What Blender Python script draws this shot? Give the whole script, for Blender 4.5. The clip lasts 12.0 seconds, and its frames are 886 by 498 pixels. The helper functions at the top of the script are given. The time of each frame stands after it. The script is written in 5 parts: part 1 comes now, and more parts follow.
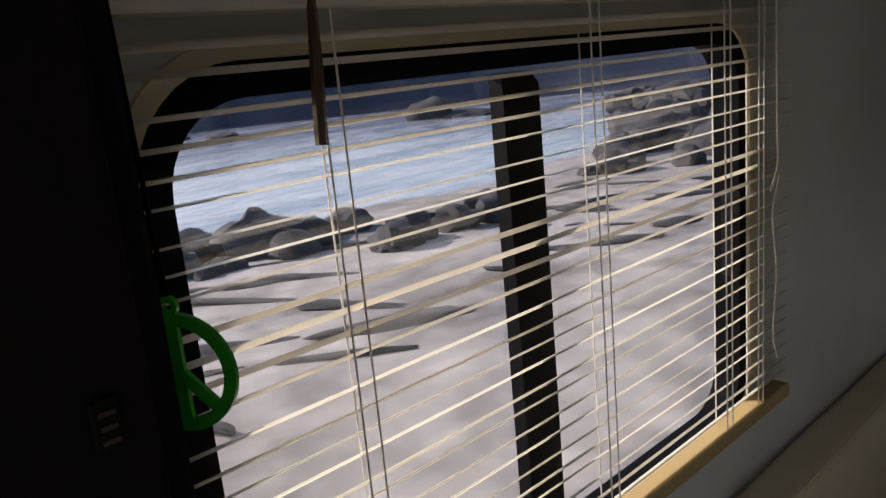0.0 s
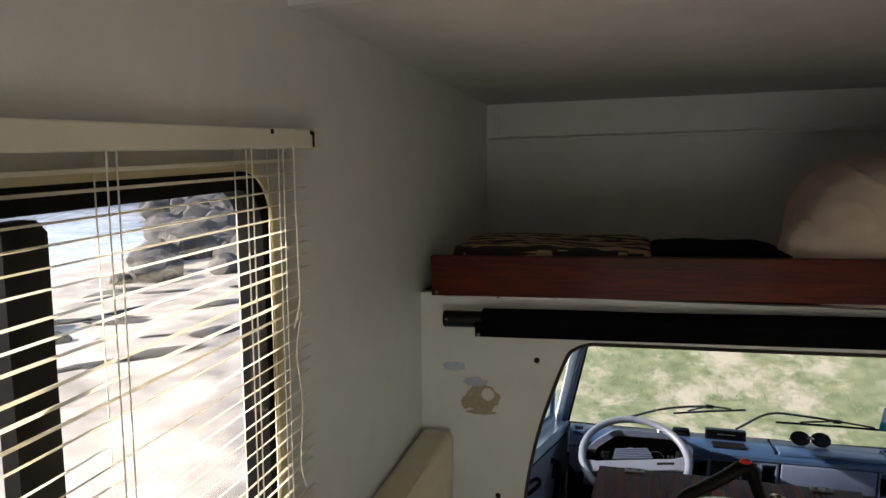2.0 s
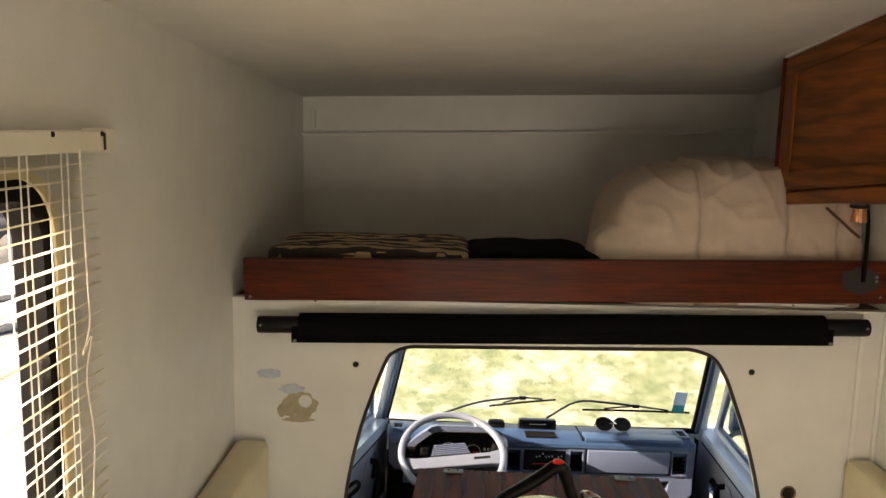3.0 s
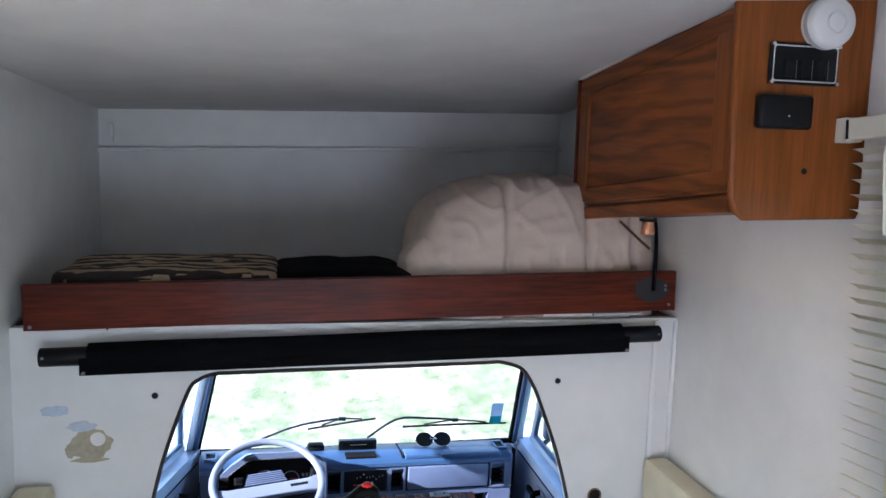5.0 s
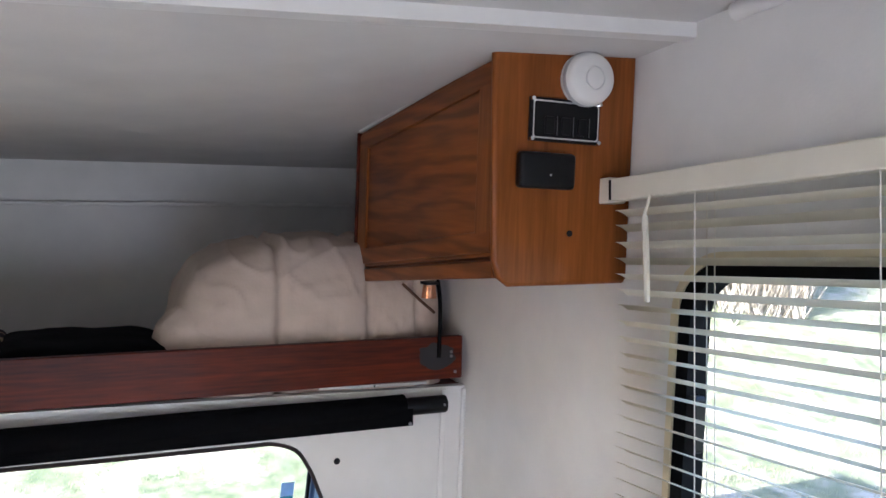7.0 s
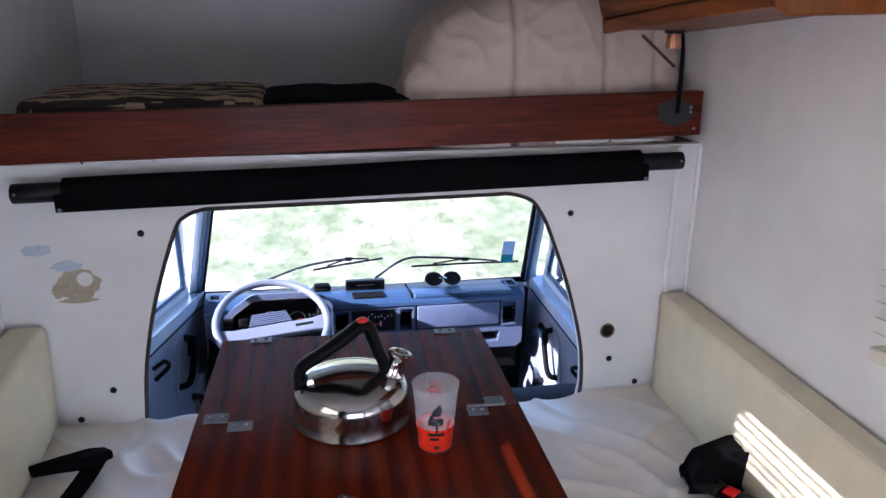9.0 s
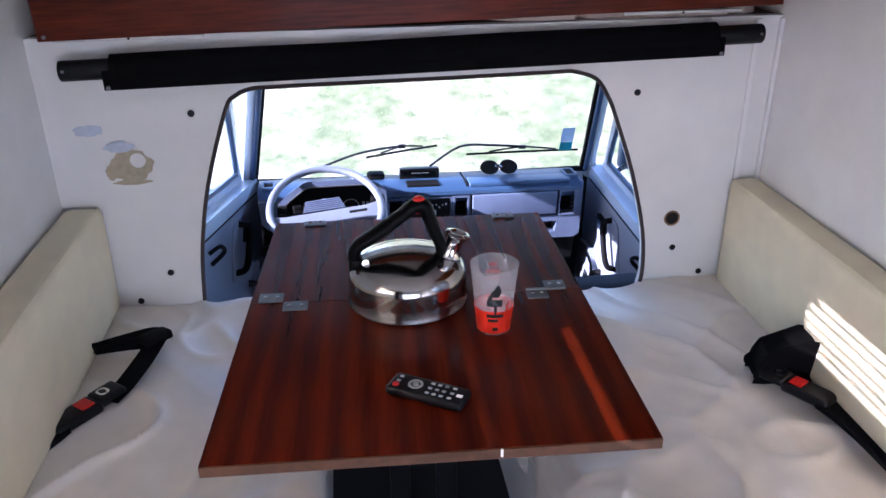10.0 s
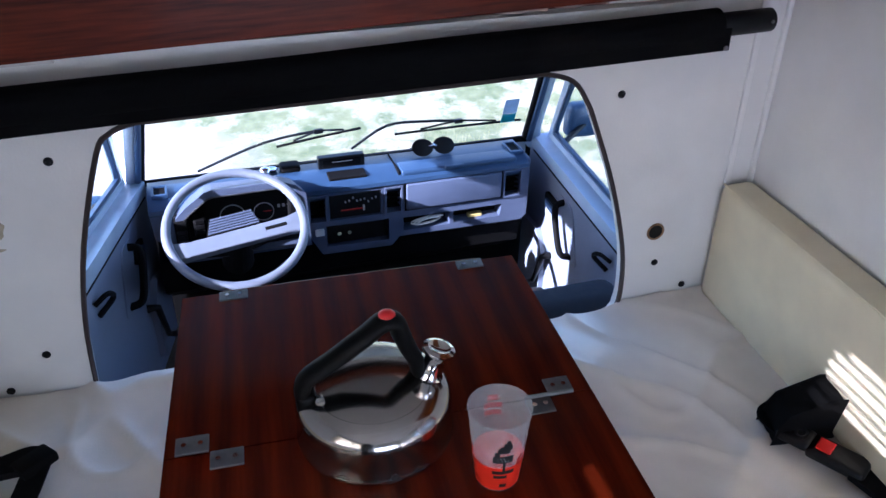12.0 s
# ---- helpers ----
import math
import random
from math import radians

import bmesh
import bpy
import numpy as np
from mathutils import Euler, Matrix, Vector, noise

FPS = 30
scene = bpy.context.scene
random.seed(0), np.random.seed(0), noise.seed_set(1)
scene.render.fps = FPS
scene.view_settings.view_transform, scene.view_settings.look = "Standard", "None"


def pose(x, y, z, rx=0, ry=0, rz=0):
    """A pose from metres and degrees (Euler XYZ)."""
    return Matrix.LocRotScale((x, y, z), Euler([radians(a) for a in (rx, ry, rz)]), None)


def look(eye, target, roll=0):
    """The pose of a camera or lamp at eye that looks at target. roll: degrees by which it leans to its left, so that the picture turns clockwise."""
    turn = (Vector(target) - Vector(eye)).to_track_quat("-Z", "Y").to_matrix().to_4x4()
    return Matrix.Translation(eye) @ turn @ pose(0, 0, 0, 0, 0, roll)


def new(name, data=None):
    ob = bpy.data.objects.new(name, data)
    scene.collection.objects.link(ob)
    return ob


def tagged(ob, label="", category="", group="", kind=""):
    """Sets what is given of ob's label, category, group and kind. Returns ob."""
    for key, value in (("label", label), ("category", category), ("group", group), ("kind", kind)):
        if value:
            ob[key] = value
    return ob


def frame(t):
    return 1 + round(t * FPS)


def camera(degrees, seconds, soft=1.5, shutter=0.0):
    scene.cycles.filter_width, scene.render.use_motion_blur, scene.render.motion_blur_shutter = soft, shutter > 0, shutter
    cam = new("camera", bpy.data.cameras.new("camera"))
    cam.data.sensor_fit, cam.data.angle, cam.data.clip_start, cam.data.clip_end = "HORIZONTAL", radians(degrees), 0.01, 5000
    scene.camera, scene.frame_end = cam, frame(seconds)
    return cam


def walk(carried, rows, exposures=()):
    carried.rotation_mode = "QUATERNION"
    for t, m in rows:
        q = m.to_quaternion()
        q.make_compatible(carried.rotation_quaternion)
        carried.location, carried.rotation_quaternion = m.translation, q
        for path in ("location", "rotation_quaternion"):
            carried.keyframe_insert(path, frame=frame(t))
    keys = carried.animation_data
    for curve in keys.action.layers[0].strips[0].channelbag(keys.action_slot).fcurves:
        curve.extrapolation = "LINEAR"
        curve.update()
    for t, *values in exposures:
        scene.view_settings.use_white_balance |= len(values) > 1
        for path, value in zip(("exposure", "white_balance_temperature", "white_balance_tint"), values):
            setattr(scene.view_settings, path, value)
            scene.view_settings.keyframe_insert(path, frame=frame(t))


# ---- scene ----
cam = camera(58.5, 12.0)
PATH = [
(0, (-0.311, -2.234, 1.568), (-1.728, -0.902, 1.102), -5.4),
    (0.8, (-0.304, -2.228, 1.588), (-1.450, -0.601, 1.385), -3.6),
    (1, (-0.307, -2.233, 1.598), (-1.325, -0.524, 1.392), -3.4),
    (1.5, (-0.289, -2.235, 1.614), (-1.030, -0.393, 1.373), -1.6),
    (2, (-0.300, -2.215, 1.622), (-0.763, -0.287, 1.359), -0.3),
    (2.5, (-0.321, -2.153, 1.658), (-0.535, -0.187, 1.359), 0.4),
    (3, (-0.307, -2.152, 1.66), (-0.317, -0.174, 1.364), 1.3),
    (3.2, (-0.291, -2.166, 1.655), (-0.238, -0.188, 1.368), 1.4),
    (4.8, (-0.248, -2.131, 1.643), (0.113, -0.178, 1.409), 1.6),
    (5, (-0.246, -2.118, 1.659), (0.166, -0.176, 1.416), 1.7),
    (5.5, (-0.2, -2.09, 1.674), (0.33, -0.173, 1.462), 1.7),
    (6, (-0.125, -2.045, 1.664), (0.534, -0.158, 1.523), 1.9),
    (6.5, (-0.044, -1.999, 1.678), (0.736, -0.16, 1.593), 1.8),
    (6.7, (-0.031, -1.989, 1.678), (0.784, -0.165, 1.603), 2.1),
    (8.3, (-0.08, -1.969, 1.634), (0.458, -0.094, 1.194), 1.2),
    (8.5, (-0.111, -1.979, 1.62), (0.369, -0.101, 1.129), 1.0),
    (9, (-0.173, -1.975, 1.573), (0.184, -0.105, 0.959), 0.5),
    (9.5, (-0.187, -1.934, 1.528), (0.076, -0.098, 0.778), -0.0),
    (10, (-0.177, -1.924, 1.51), (0.036, -0.126, 0.661), -0.7),
    (10.5, (-0.12, -1.903, 1.516), (0.055, -0.131, 0.606), -1.4),
    (11, (-0.094, -1.769, 1.481), (0.081, 0.017, 0.598), -1.9),
    (11.5, (-0.196, -1.533, 1.551), (0.098, 0.192, 0.582), -1.8),
    (12, (-0.209, -1.406, 1.632), (0.228, 0.217, 0.548), -0.3),
]
walk(cam, [(t, look(e, g, r)) for t, e, g, r in PATH],
     exposures=[(0.0, 0.45, 6400, 20), (0.5, 0.35, 6450, 19), (1.0, 0.7, 6550, 18), (1.5, 1.05, 6700, 16), (2.0, 1.8, 7000, 14), (2.5, 2.4, 8000, 18), (3.2, 2.95, 8900, 17),
                (4.8, 3.2, 5350, 18), (6.7, 3.25, 5700, 20), (8.3, 2.97, 5560, 25), (10.0, 3.12, 5450, 31), (11.2, 3.14, 5450, 31), (12.0, 2.88, 5220, 26)])

# ---- light ----
world = bpy.data.worlds.new("world")
scene.world = world
world.use_nodes = True
SUN_DIR = Vector((1.25, 0.40, -0.635)).normalized()          # the way the sunlight travels
sky = world.node_tree.nodes.new("ShaderNodeTexSky")
sky.sky_type, sky.sun_disc = "NISHITA", False
sky.sun_elevation = math.asin(-SUN_DIR.z)
sky.sun_rotation = math.atan2(-SUN_DIR.x, -SUN_DIR.y)
back = world.node_tree.nodes["Background"]
back.inputs["Strength"].default_value = 0.12
world.node_tree.links.new(sky.outputs[0], back.inputs["Color"])
sun = new("sun", bpy.data.lights.new("sun", "SUN"))
sun.data.energy, sun.data.angle, sun.data.color = 3.6, radians(0.5), (1.0, 0.95, 0.87)
sun.matrix_world = look((0, 0, 0), SUN_DIR)


def fill_lamp(name, at, to, sx, sy, watts):
    ob = new(name, bpy.data.lights.new(name, "AREA"))
    ob.data.shape, ob.data.size, ob.data.size_y, ob.data.energy = "RECTANGLE", sx, sy, watts
    ob.data.color = (0.93, 0.97, 1.0)
    ob.matrix_world = look(at, to)
    return ob


# added daylight fill behind the camera, as through an unseen, assumed low rear opening
fill_lamp("rear_fill_light", (0.0, -3.09, 0.72), (0.0, 0.0, 0.95), 1.1, 0.8, 1.5)

# ---- materials ----


def mat(name, color, rough=0.5, metal=0.0, noise_scale=20.0, amount=0.12, bump=0.0, bump_scale=200.0, second=None, coat=0.0,
        stretch=(1, 1, 1), trans=0.0, sheen=0.0, spec=0.5):
    m = bpy.data.materials.new(name)
    m.use_nodes = True
    n, l = m.node_tree.nodes, m.node_tree.links
    b = n["Principled BSDF"]
    b.inputs["Roughness"].default_value, b.inputs["Metallic"].default_value = rough, metal
    b.inputs["Coat Weight"].default_value, b.inputs["Transmission Weight"].default_value = coat, trans
    b.inputs["Sheen Weight"].default_value, b.inputs["Specular IOR Level"].default_value = sheen, spec
    tc, mp = n.new("ShaderNodeTexCoord"), n.new("ShaderNodeMapping")
    mp.inputs["Scale"].default_value = stretch
    l.new(tc.outputs["Object"], mp.inputs["Vector"])
    nz = n.new("ShaderNodeTexNoise")
    nz.inputs["Scale"].default_value, nz.inputs["Detail"].default_value = noise_scale, 6
    nz2 = n.new("ShaderNodeTexNoise")
    nz2.inputs["Scale"].default_value, nz2.inputs["Detail"].default_value = noise_scale / 7.3, 3
    l.new(mp.outputs[0], nz.inputs["Vector"]), l.new(mp.outputs[0], nz2.inputs["Vector"])
    add = n.new("ShaderNodeMath")
    add.operation = "ADD"
    l.new(nz.outputs["Fac"], add.inputs[0]), l.new(nz2.outputs["Fac"], add.inputs[1])
    ramp = n.new("ShaderNodeMapRange")
    ramp.inputs["From Min"].default_value, ramp.inputs["From Max"].default_value = 0.7, 1.3
    l.new(add.outputs[0], ramp.inputs["Value"])
    mix = n.new("ShaderNodeMix")
    mix.data_type = "RGBA"
    c2 = second or tuple(c * (1 - amount * 2) for c in color)
    mix.inputs["A"].default_value = (*c2, 1)
    mix.inputs["B"].default_value = (*(color if second else [min(1, c * (1 + amount * 0.3)) for c in color]), 1)
    l.new(ramp.outputs[0], mix.inputs["Factor"])
    l.new(mix.outputs["Result"], b.inputs["Base Color"])
    rr = n.new("ShaderNodeMapRange")
    rr.inputs["To Min"].default_value, rr.inputs["To Max"].default_value = max(0.02, rough * 0.85), min(1, rough * 1.15)
    l.new(nz.outputs["Fac"], rr.inputs["Value"]), l.new(rr.outputs[0], b.inputs["Roughness"])
    if bump:
        bz, bp = n.new("ShaderNodeTexNoise"), n.new("ShaderNodeBump")
        bz.inputs["Scale"].default_value, bz.inputs["Detail"].default_value = bump_scale, 4
        bp.inputs["Strength"].default_value, bp.inputs["Distance"].default_value = bump, 0.004
        l.new(mp.outputs[0], bz.inputs["Vector"]), l.new(bz.outputs["Fac"], bp.inputs["Height"])
        l.new(bp.outputs["Normal"], b.inputs["Normal"])
    return m


def wood(name, dark, light, along="X", scale=1.0, rough=0.35, coat=0.3, ribbon=0.0, band="", bands=4.6, bend=3.0):
    """Veneer: fine grain and broad figure drawn out along one axis, with optional broad stripes."""
    m = bpy.data.materials.new(name)
    m.use_nodes = True
    n, l = m.node_tree.nodes, m.node_tree.links
    b = n["Principled BSDF"]
    b.inputs["Roughness"].default_value, b.inputs["Coat Weight"].default_value, b.inputs["Coat Roughness"].default_value = rough, coat, 0.10
    b.inputs["Specular IOR Level"].default_value = 0.14
    tc, mp = n.new("ShaderNodeTexCoord"), n.new("ShaderNodeMapping")
    s = {"X": (0.06, 1, 1), "Y": (1, 0.06, 1), "Z": (1, 1, 0.06)}[along]
    mp.inputs["Scale"].default_value = [v * scale for v in s]
    l.new(tc.outputs["Object"], mp.inputs["Vector"])
    wide, fine = n.new("ShaderNodeTexNoise"), n.new("ShaderNodeTexNoise")
    wide.inputs["Scale"].default_value, wide.inputs["Detail"].default_value, wide.inputs["Distortion"].default_value = 16, 4, 1.2
    fine.inputs["Scale"].default_value, fine.inputs["Detail"].default_value = 160, 5
    l.new(mp.outputs[0], wide.inputs["Vector"]), l.new(mp.outputs[0], fine.inputs["Vector"])
    mx = n.new("ShaderNodeMix")
    mx.inputs["Factor"].default_value = 0.4
    l.new(wide.outputs["Fac"], mx.inputs["A"]), l.new(fine.outputs["Fac"], mx.inputs["B"])
    last = mx.outputs[0]
    if ribbon:
        wv, mp2 = n.new("ShaderNodeTexWave"), n.new("ShaderNodeMapping")
        mp2.inputs["Scale"].default_value = {"X": (0.15, 1, 1), "Y": (1, 0.15, 1), "Z": (1, 1, 0.15)}[along]
        wv.bands_direction = band or ("Y" if along == "X" else "X")
        wv.inputs["Scale"].default_value, wv.inputs["Distortion"].default_value = bands, bend
        wv.inputs["Detail"].default_value, wv.inputs["Detail Scale"].default_value = 3, 1.5
        l.new(tc.outputs["Object"], mp2.inputs["Vector"]), l.new(mp2.outputs[0], wv.inputs["Vector"])
        m2 = n.new("ShaderNodeMix")
        m2.inputs["Factor"].default_value = ribbon
        l.new(last, m2.inputs["A"]), l.new(wv.outputs["Fac"], m2.inputs["B"])
        last = m2.outputs[0]
    ramp = n.new("ShaderNodeValToRGB")
    ramp.color_ramp.elements[0].position, ramp.color_ramp.elements[1].position = 0.34, 0.68
    ramp.color_ramp.elements[0].color, ramp.color_ramp.elements[1].color = (*dark, 1), (*light, 1)
    l.new(last, ramp.inputs["Fac"]), l.new(ramp.outputs[0], b.inputs["Base Color"])
    bp = n.new("ShaderNodeBump")
    bp.inputs["Strength"].default_value, bp.inputs["Distance"].default_value = 0.15, 0.001
    l.new(fine.outputs["Fac"], bp.inputs["Height"]), l.new(bp.outputs["Normal"], b.inputs["Normal"])
    return m


def pane_glass(name, tint=(1, 1, 1), gloss=0.06):
    m = bpy.data.materials.new(name)
    m.use_nodes = True
    n, l = m.node_tree.nodes, m.node_tree.links
    n.remove(n["Principled BSDF"])
    tr, gl, mx = n.new("ShaderNodeBsdfTransparent"), n.new("ShaderNodeBsdfGlossy"), n.new("ShaderNodeMixShader")
    tr.inputs["Color"].default_value, gl.inputs["Roughness"].default_value = (*tint, 1), 0.02
    mx.inputs["Fac"].default_value = gloss
    l.new(tr.outputs[0], mx.inputs[1]), l.new(gl.outputs[0], mx.inputs[2])
    l.new(mx.outputs[0], n["Material Output"].inputs["Surface"])
    return m


WHITE = mat("white_wall_paint", (0.80, 0.79, 0.76), 0.35, noise_scale=9, amount=0.05, bump=0.12, bump_scale=160)
CEIL = mat("ceiling_cloth", (0.74, 0.72, 0.69), 0.75, noise_scale=7, amount=0.06, bump=0.15, bump_scale=240)
MAHOG = wood("dark_mahogany_veneer", (0.022, 0.003, 0.001), (0.155, 0.021, 0.0042), "X", 1.0, 0.42, 0.03)
# besides grain, broad stripes paint in the sunlight falling through the blind
TABLEW = wood("sun_striped_mahogany_veneer", (0.048, 0.0043, 0.0009), (0.128, 0.0128, 0.0017), "Y", 1.0, 0.24, 0.13, ribbon=0.22, bands=6.5)
OAK_V = wood("brown_oak_veneer_upright", (0.155, 0.043, 0.007), (0.31, 0.095, 0.018), "Z", 1.0, 0.4, 0.20)
OAK_H = wood("brown_oak_veneer_level", (0.125, 0.032, 0.005), (0.31, 0.088, 0.015), "Y", 0.7, 0.4, 0.20, ribbon=0.20, band="Z", bands=6.0, bend=14.0)
EDGEW = mat("raw_plywood_edge", (0.13, 0.055, 0.024), 0.7, noise_scale=60, amount=0.25)
VINYL = mat("cream_vinyl", (0.76, 0.67, 0.46), 0.45, noise_scale=14, amount=0.06, bump=0.2, bump_scale=500)
SHEET = mat("cream_cotton_cover", (0.84, 0.765, 0.67), 0.30, noise_scale=10, amount=0.08, bump=0.15, bump_scale=350, sheen=0.2)
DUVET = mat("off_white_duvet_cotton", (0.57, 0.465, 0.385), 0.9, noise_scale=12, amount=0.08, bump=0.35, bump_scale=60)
BLACKCLOTH = mat("black_cloth", (0.0035, 0.0035, 0.004), 0.95, spec=0.1, noise_scale=60, amount=0.2, bump=0.2, bump_scale=500)
BLACKPL = mat("black_plastic", (0.004, 0.004, 0.005), 0.42, spec=0.28, noise_scale=50, amount=0.15, bump=0.05, bump_scale=500)
RUBBER = mat("black_rubber", (0.004, 0.004, 0.0045), 0.7, noise_scale=40, amount=0.2, spec=0.1)
BROWNSEAL = mat("brown_rubber_edging", (0.055, 0.035, 0.03), 0.6, noise_scale=40, amount=0.2)
CHROME = mat("chrome", (0.85, 0.85, 0.86), 0.08, 1.0, noise_scale=30, amount=0.03)
STEEL = mat("polished_steel", (0.52, 0.51, 0.50), 0.13, 1.0, noise_scale=30, amount=0.05, bump=0.02, bump_scale=40)
HINGE = mat("grey_hinge_steel", (0.24, 0.24, 0.24), 0.45, 1.0, noise_scale=60, amount=0.15)
COPPER = mat("copper", (0.85, 0.42, 0.25), 0.25, 1.0, noise_scale=40, amount=0.1)
SLAT = mat("cream_lacquered_aluminium", (0.79, 0.74, 0.62), 0.4, noise_scale=12, amount=0.05)
SLAT_R = mat("pale_lacquered_aluminium", (0.74, 0.70, 0.58), 0.4, noise_scale=12, amount=0.05)
CORD = mat("white_cord", (0.78, 0.75, 0.68), 0.7, noise_scale=80, amount=0.1)
WAND = mat("clear_brown_acrylic", (0.10, 0.055, 0.03), 0.25, noise_scale=20, amount=0.1)
WHITEPL = mat("white_plastic", (0.82, 0.81, 0.78), 0.35, noise_scale=20, amount=0.03)
RED = mat("red_plastic", (0.75, 0.02, 0.015), 0.3, noise_scale=40, amount=0.05)
REDMATT = mat("red_print", (0.7, 0.06, 0.05), 0.6)
PRINT = mat("black_print", (0.012, 0.012, 0.012), 0.6)
GREYPRINT = mat("pale_grey_print", (0.55, 0.55, 0.55), 0.6)
GREEN = mat("bright_green_acrylic", (0.03, 0.52, 0.02), 0.25, noise_scale=20, amount=0.06, trans=0.25)
DASH = mat("grey_blue_dash_plastic", (0.070, 0.090, 0.150), 0.5, noise_scale=25, amount=0.06, bump=0.1, bump_scale=700)
DASHTOP = mat("blue_grey_dash_top", (0.022, 0.050, 0.110), 0.38, noise_scale=25, amount=0.08, bump=0.1, bump_scale=700)
WHEELPL = mat("pale_grey_wheel_plastic", (0.12, 0.14, 0.19), 0.4, noise_scale=25, amount=0.05)
DOORCARD = mat("grey_door_card", (0.19, 0.22, 0.29), 0.5, noise_scale=20, amount=0.06, bump=0.1, bump_scale=600)
# pale van paint with the blue of skylight mixed into its colour
DOORMETAL = mat("skylight_tinted_door_paint", (0.38, 0.46, 0.56), 0.25, noise_scale=20, amount=0.04)
SEATC = mat("dark_blue_seat_cloth", (0.006, 0.009, 0.018), 0.85, noise_scale=60, amount=0.2, bump=0.2, bump_scale=400)
CARPET = mat("black_floor_carpet", (0.010, 0.010, 0.011), 0.95, noise_scale=60, amount=0.25, bump=0.4, bump_scale=500)
BARE = mat("bare_filler_patch", (0.50, 0.43, 0.30), 0.8, noise_scale=60, amount=0.15)
BLUETINT = mat("pale_blue_scuff", (0.56, 0.62, 0.70), 0.6, noise_scale=60, amount=0.1)
TEAL = mat("teal_sticker", (0.02, 0.30, 0.36), 0.5)
PALEBLUE = mat("pale_blue_sticker", (0.42, 0.55, 0.70), 0.5)
SCUFFMET = mat("aluminium_strip", (0.62, 0.61, 0.58), 0.4, 0.6, noise_scale=40, amount=0.1)
HOLE = mat("dark_hole", (0.004, 0.003, 0.002), 0.9)
HOLEWOOD = mat("raw_hole_wood", (0.30, 0.17, 0.08), 0.8, noise_scale=80, amount=0.3)
GLASS = pane_glass("window_glass")
WSGLASS = pane_glass("windscreen_glass", (0.93, 0.97, 0.95))
MIRRORG = mat("mirror_glass", (0.8, 0.82, 0.85), 0.03, 1.0)


def frosted(name, color, white=0.5):
    m = bpy.data.materials.new(name)
    m.use_nodes = True
    n, l = m.node_tree.nodes, m.node_tree.links
    b = n["Principled BSDF"]
    b.inputs["Base Color"].default_value, b.inputs["Roughness"].default_value = (*color, 1), 0.35
    tl, tr, m1, m2 = (n.new("ShaderNodeBsdfTranslucent"), n.new("ShaderNodeBsdfTransparent"), n.new("ShaderNodeMixShader"), n.new("ShaderNodeMixShader"))
    tl.inputs["Color"].default_value = (*color, 1)
    m1.inputs["Fac"].default_value, m2.inputs["Fac"].default_value = 0.5, white
    l.new(b.outputs[0], m1.inputs[1]), l.new(tl.outputs[0], m1.inputs[2])
    l.new(tr.outputs[0], m2.inputs[1]), l.new(m1.outputs[0], m2.inputs[2])
    l.new(m2.outputs[0], n["Material Output"].inputs["Surface"])
    return m


CUPPL = frosted("frosted_cup_plastic", (0.82, 0.80, 0.84), 0.28)
DRINK = mat("red_orange_drink", (0.85, 0.035, 0.010), 0.35, noise_scale=5, amount=0.03)
HANDLE = mat("matt_black_handle", (0.003, 0.003, 0.003), 0.5, noise_scale=40, amount=0.15, spec=0.12)
# brown laminate darkened to near-black; the unlit corner is in the colour
WARDW = mat("unlit_brown_laminate", (0.007, 0.004, 0.003), 0.7, noise_scale=20, amount=0.2, spec=0.15)
TAN = mat("tan_lacquered_rail", (0.55, 0.40, 0.18), 0.45, noise_scale=14, amount=0.06)


def patterned():
    """Beige weave with dark brown motifs in rows."""
    m = mat("patterned_blanket", (0.46, 0.33, 0.19), 0.9, noise_scale=30, amount=0.1, bump=0.3, bump_scale=300)
    n, l = m.node_tree.nodes, m.node_tree.links
    b = n["Principled BSDF"]
    old = b.inputs["Base Color"].links[0].from_socket
    tc, mp, vo, th, rows_, gate = (n.new("ShaderNodeTexCoord"), n.new("ShaderNodeMapping"), n.new("ShaderNodeTexVoronoi"),
                                       n.new("ShaderNodeMapRange"), n.new("ShaderNodeTexWave"), n.new("ShaderNodeMath"))
    mp.inputs["Scale"].default_value = (1.0, 1.6, 2.4)
    vo.distance, vo.inputs["Scale"].default_value = "CHEBYCHEV", 16
    rows_.bands_direction, rows_.inputs["Scale"].default_value, rows_.inputs["Distortion"].default_value = "Y", 5.0, 1.2
    l.new(tc.outputs["Object"], mp.inputs["Vector"]), l.new(mp.outputs[0], vo.inputs["Vector"])
    l.new(tc.outputs["Object"], rows_.inputs["Vector"])
    gate.operation = "MULTIPLY_ADD"
    gate.inputs[1].default_value = 0.45
    l.new(rows_.outputs["Fac"], gate.inputs[0]), l.new(vo.outputs["Distance"], gate.inputs[2])
    th.inputs["From Min"].default_value, th.inputs["From Max"].default_value = 0.60, 0.66
    l.new(gate.outputs[0], th.inputs["Value"])
    mx = n.new("ShaderNodeMix")
    mx.data_type, mx.inputs["B"].default_value = "RGBA", (0.022, 0.014, 0.011, 1)
    l.new(th.outputs[0], mx.inputs["Factor"]), l.new(old, mx.inputs["A"]), l.new(mx.outputs["Result"], b.inputs["Base Color"])
    return m


BLANKET = patterned()

# ---- mesh helpers ----


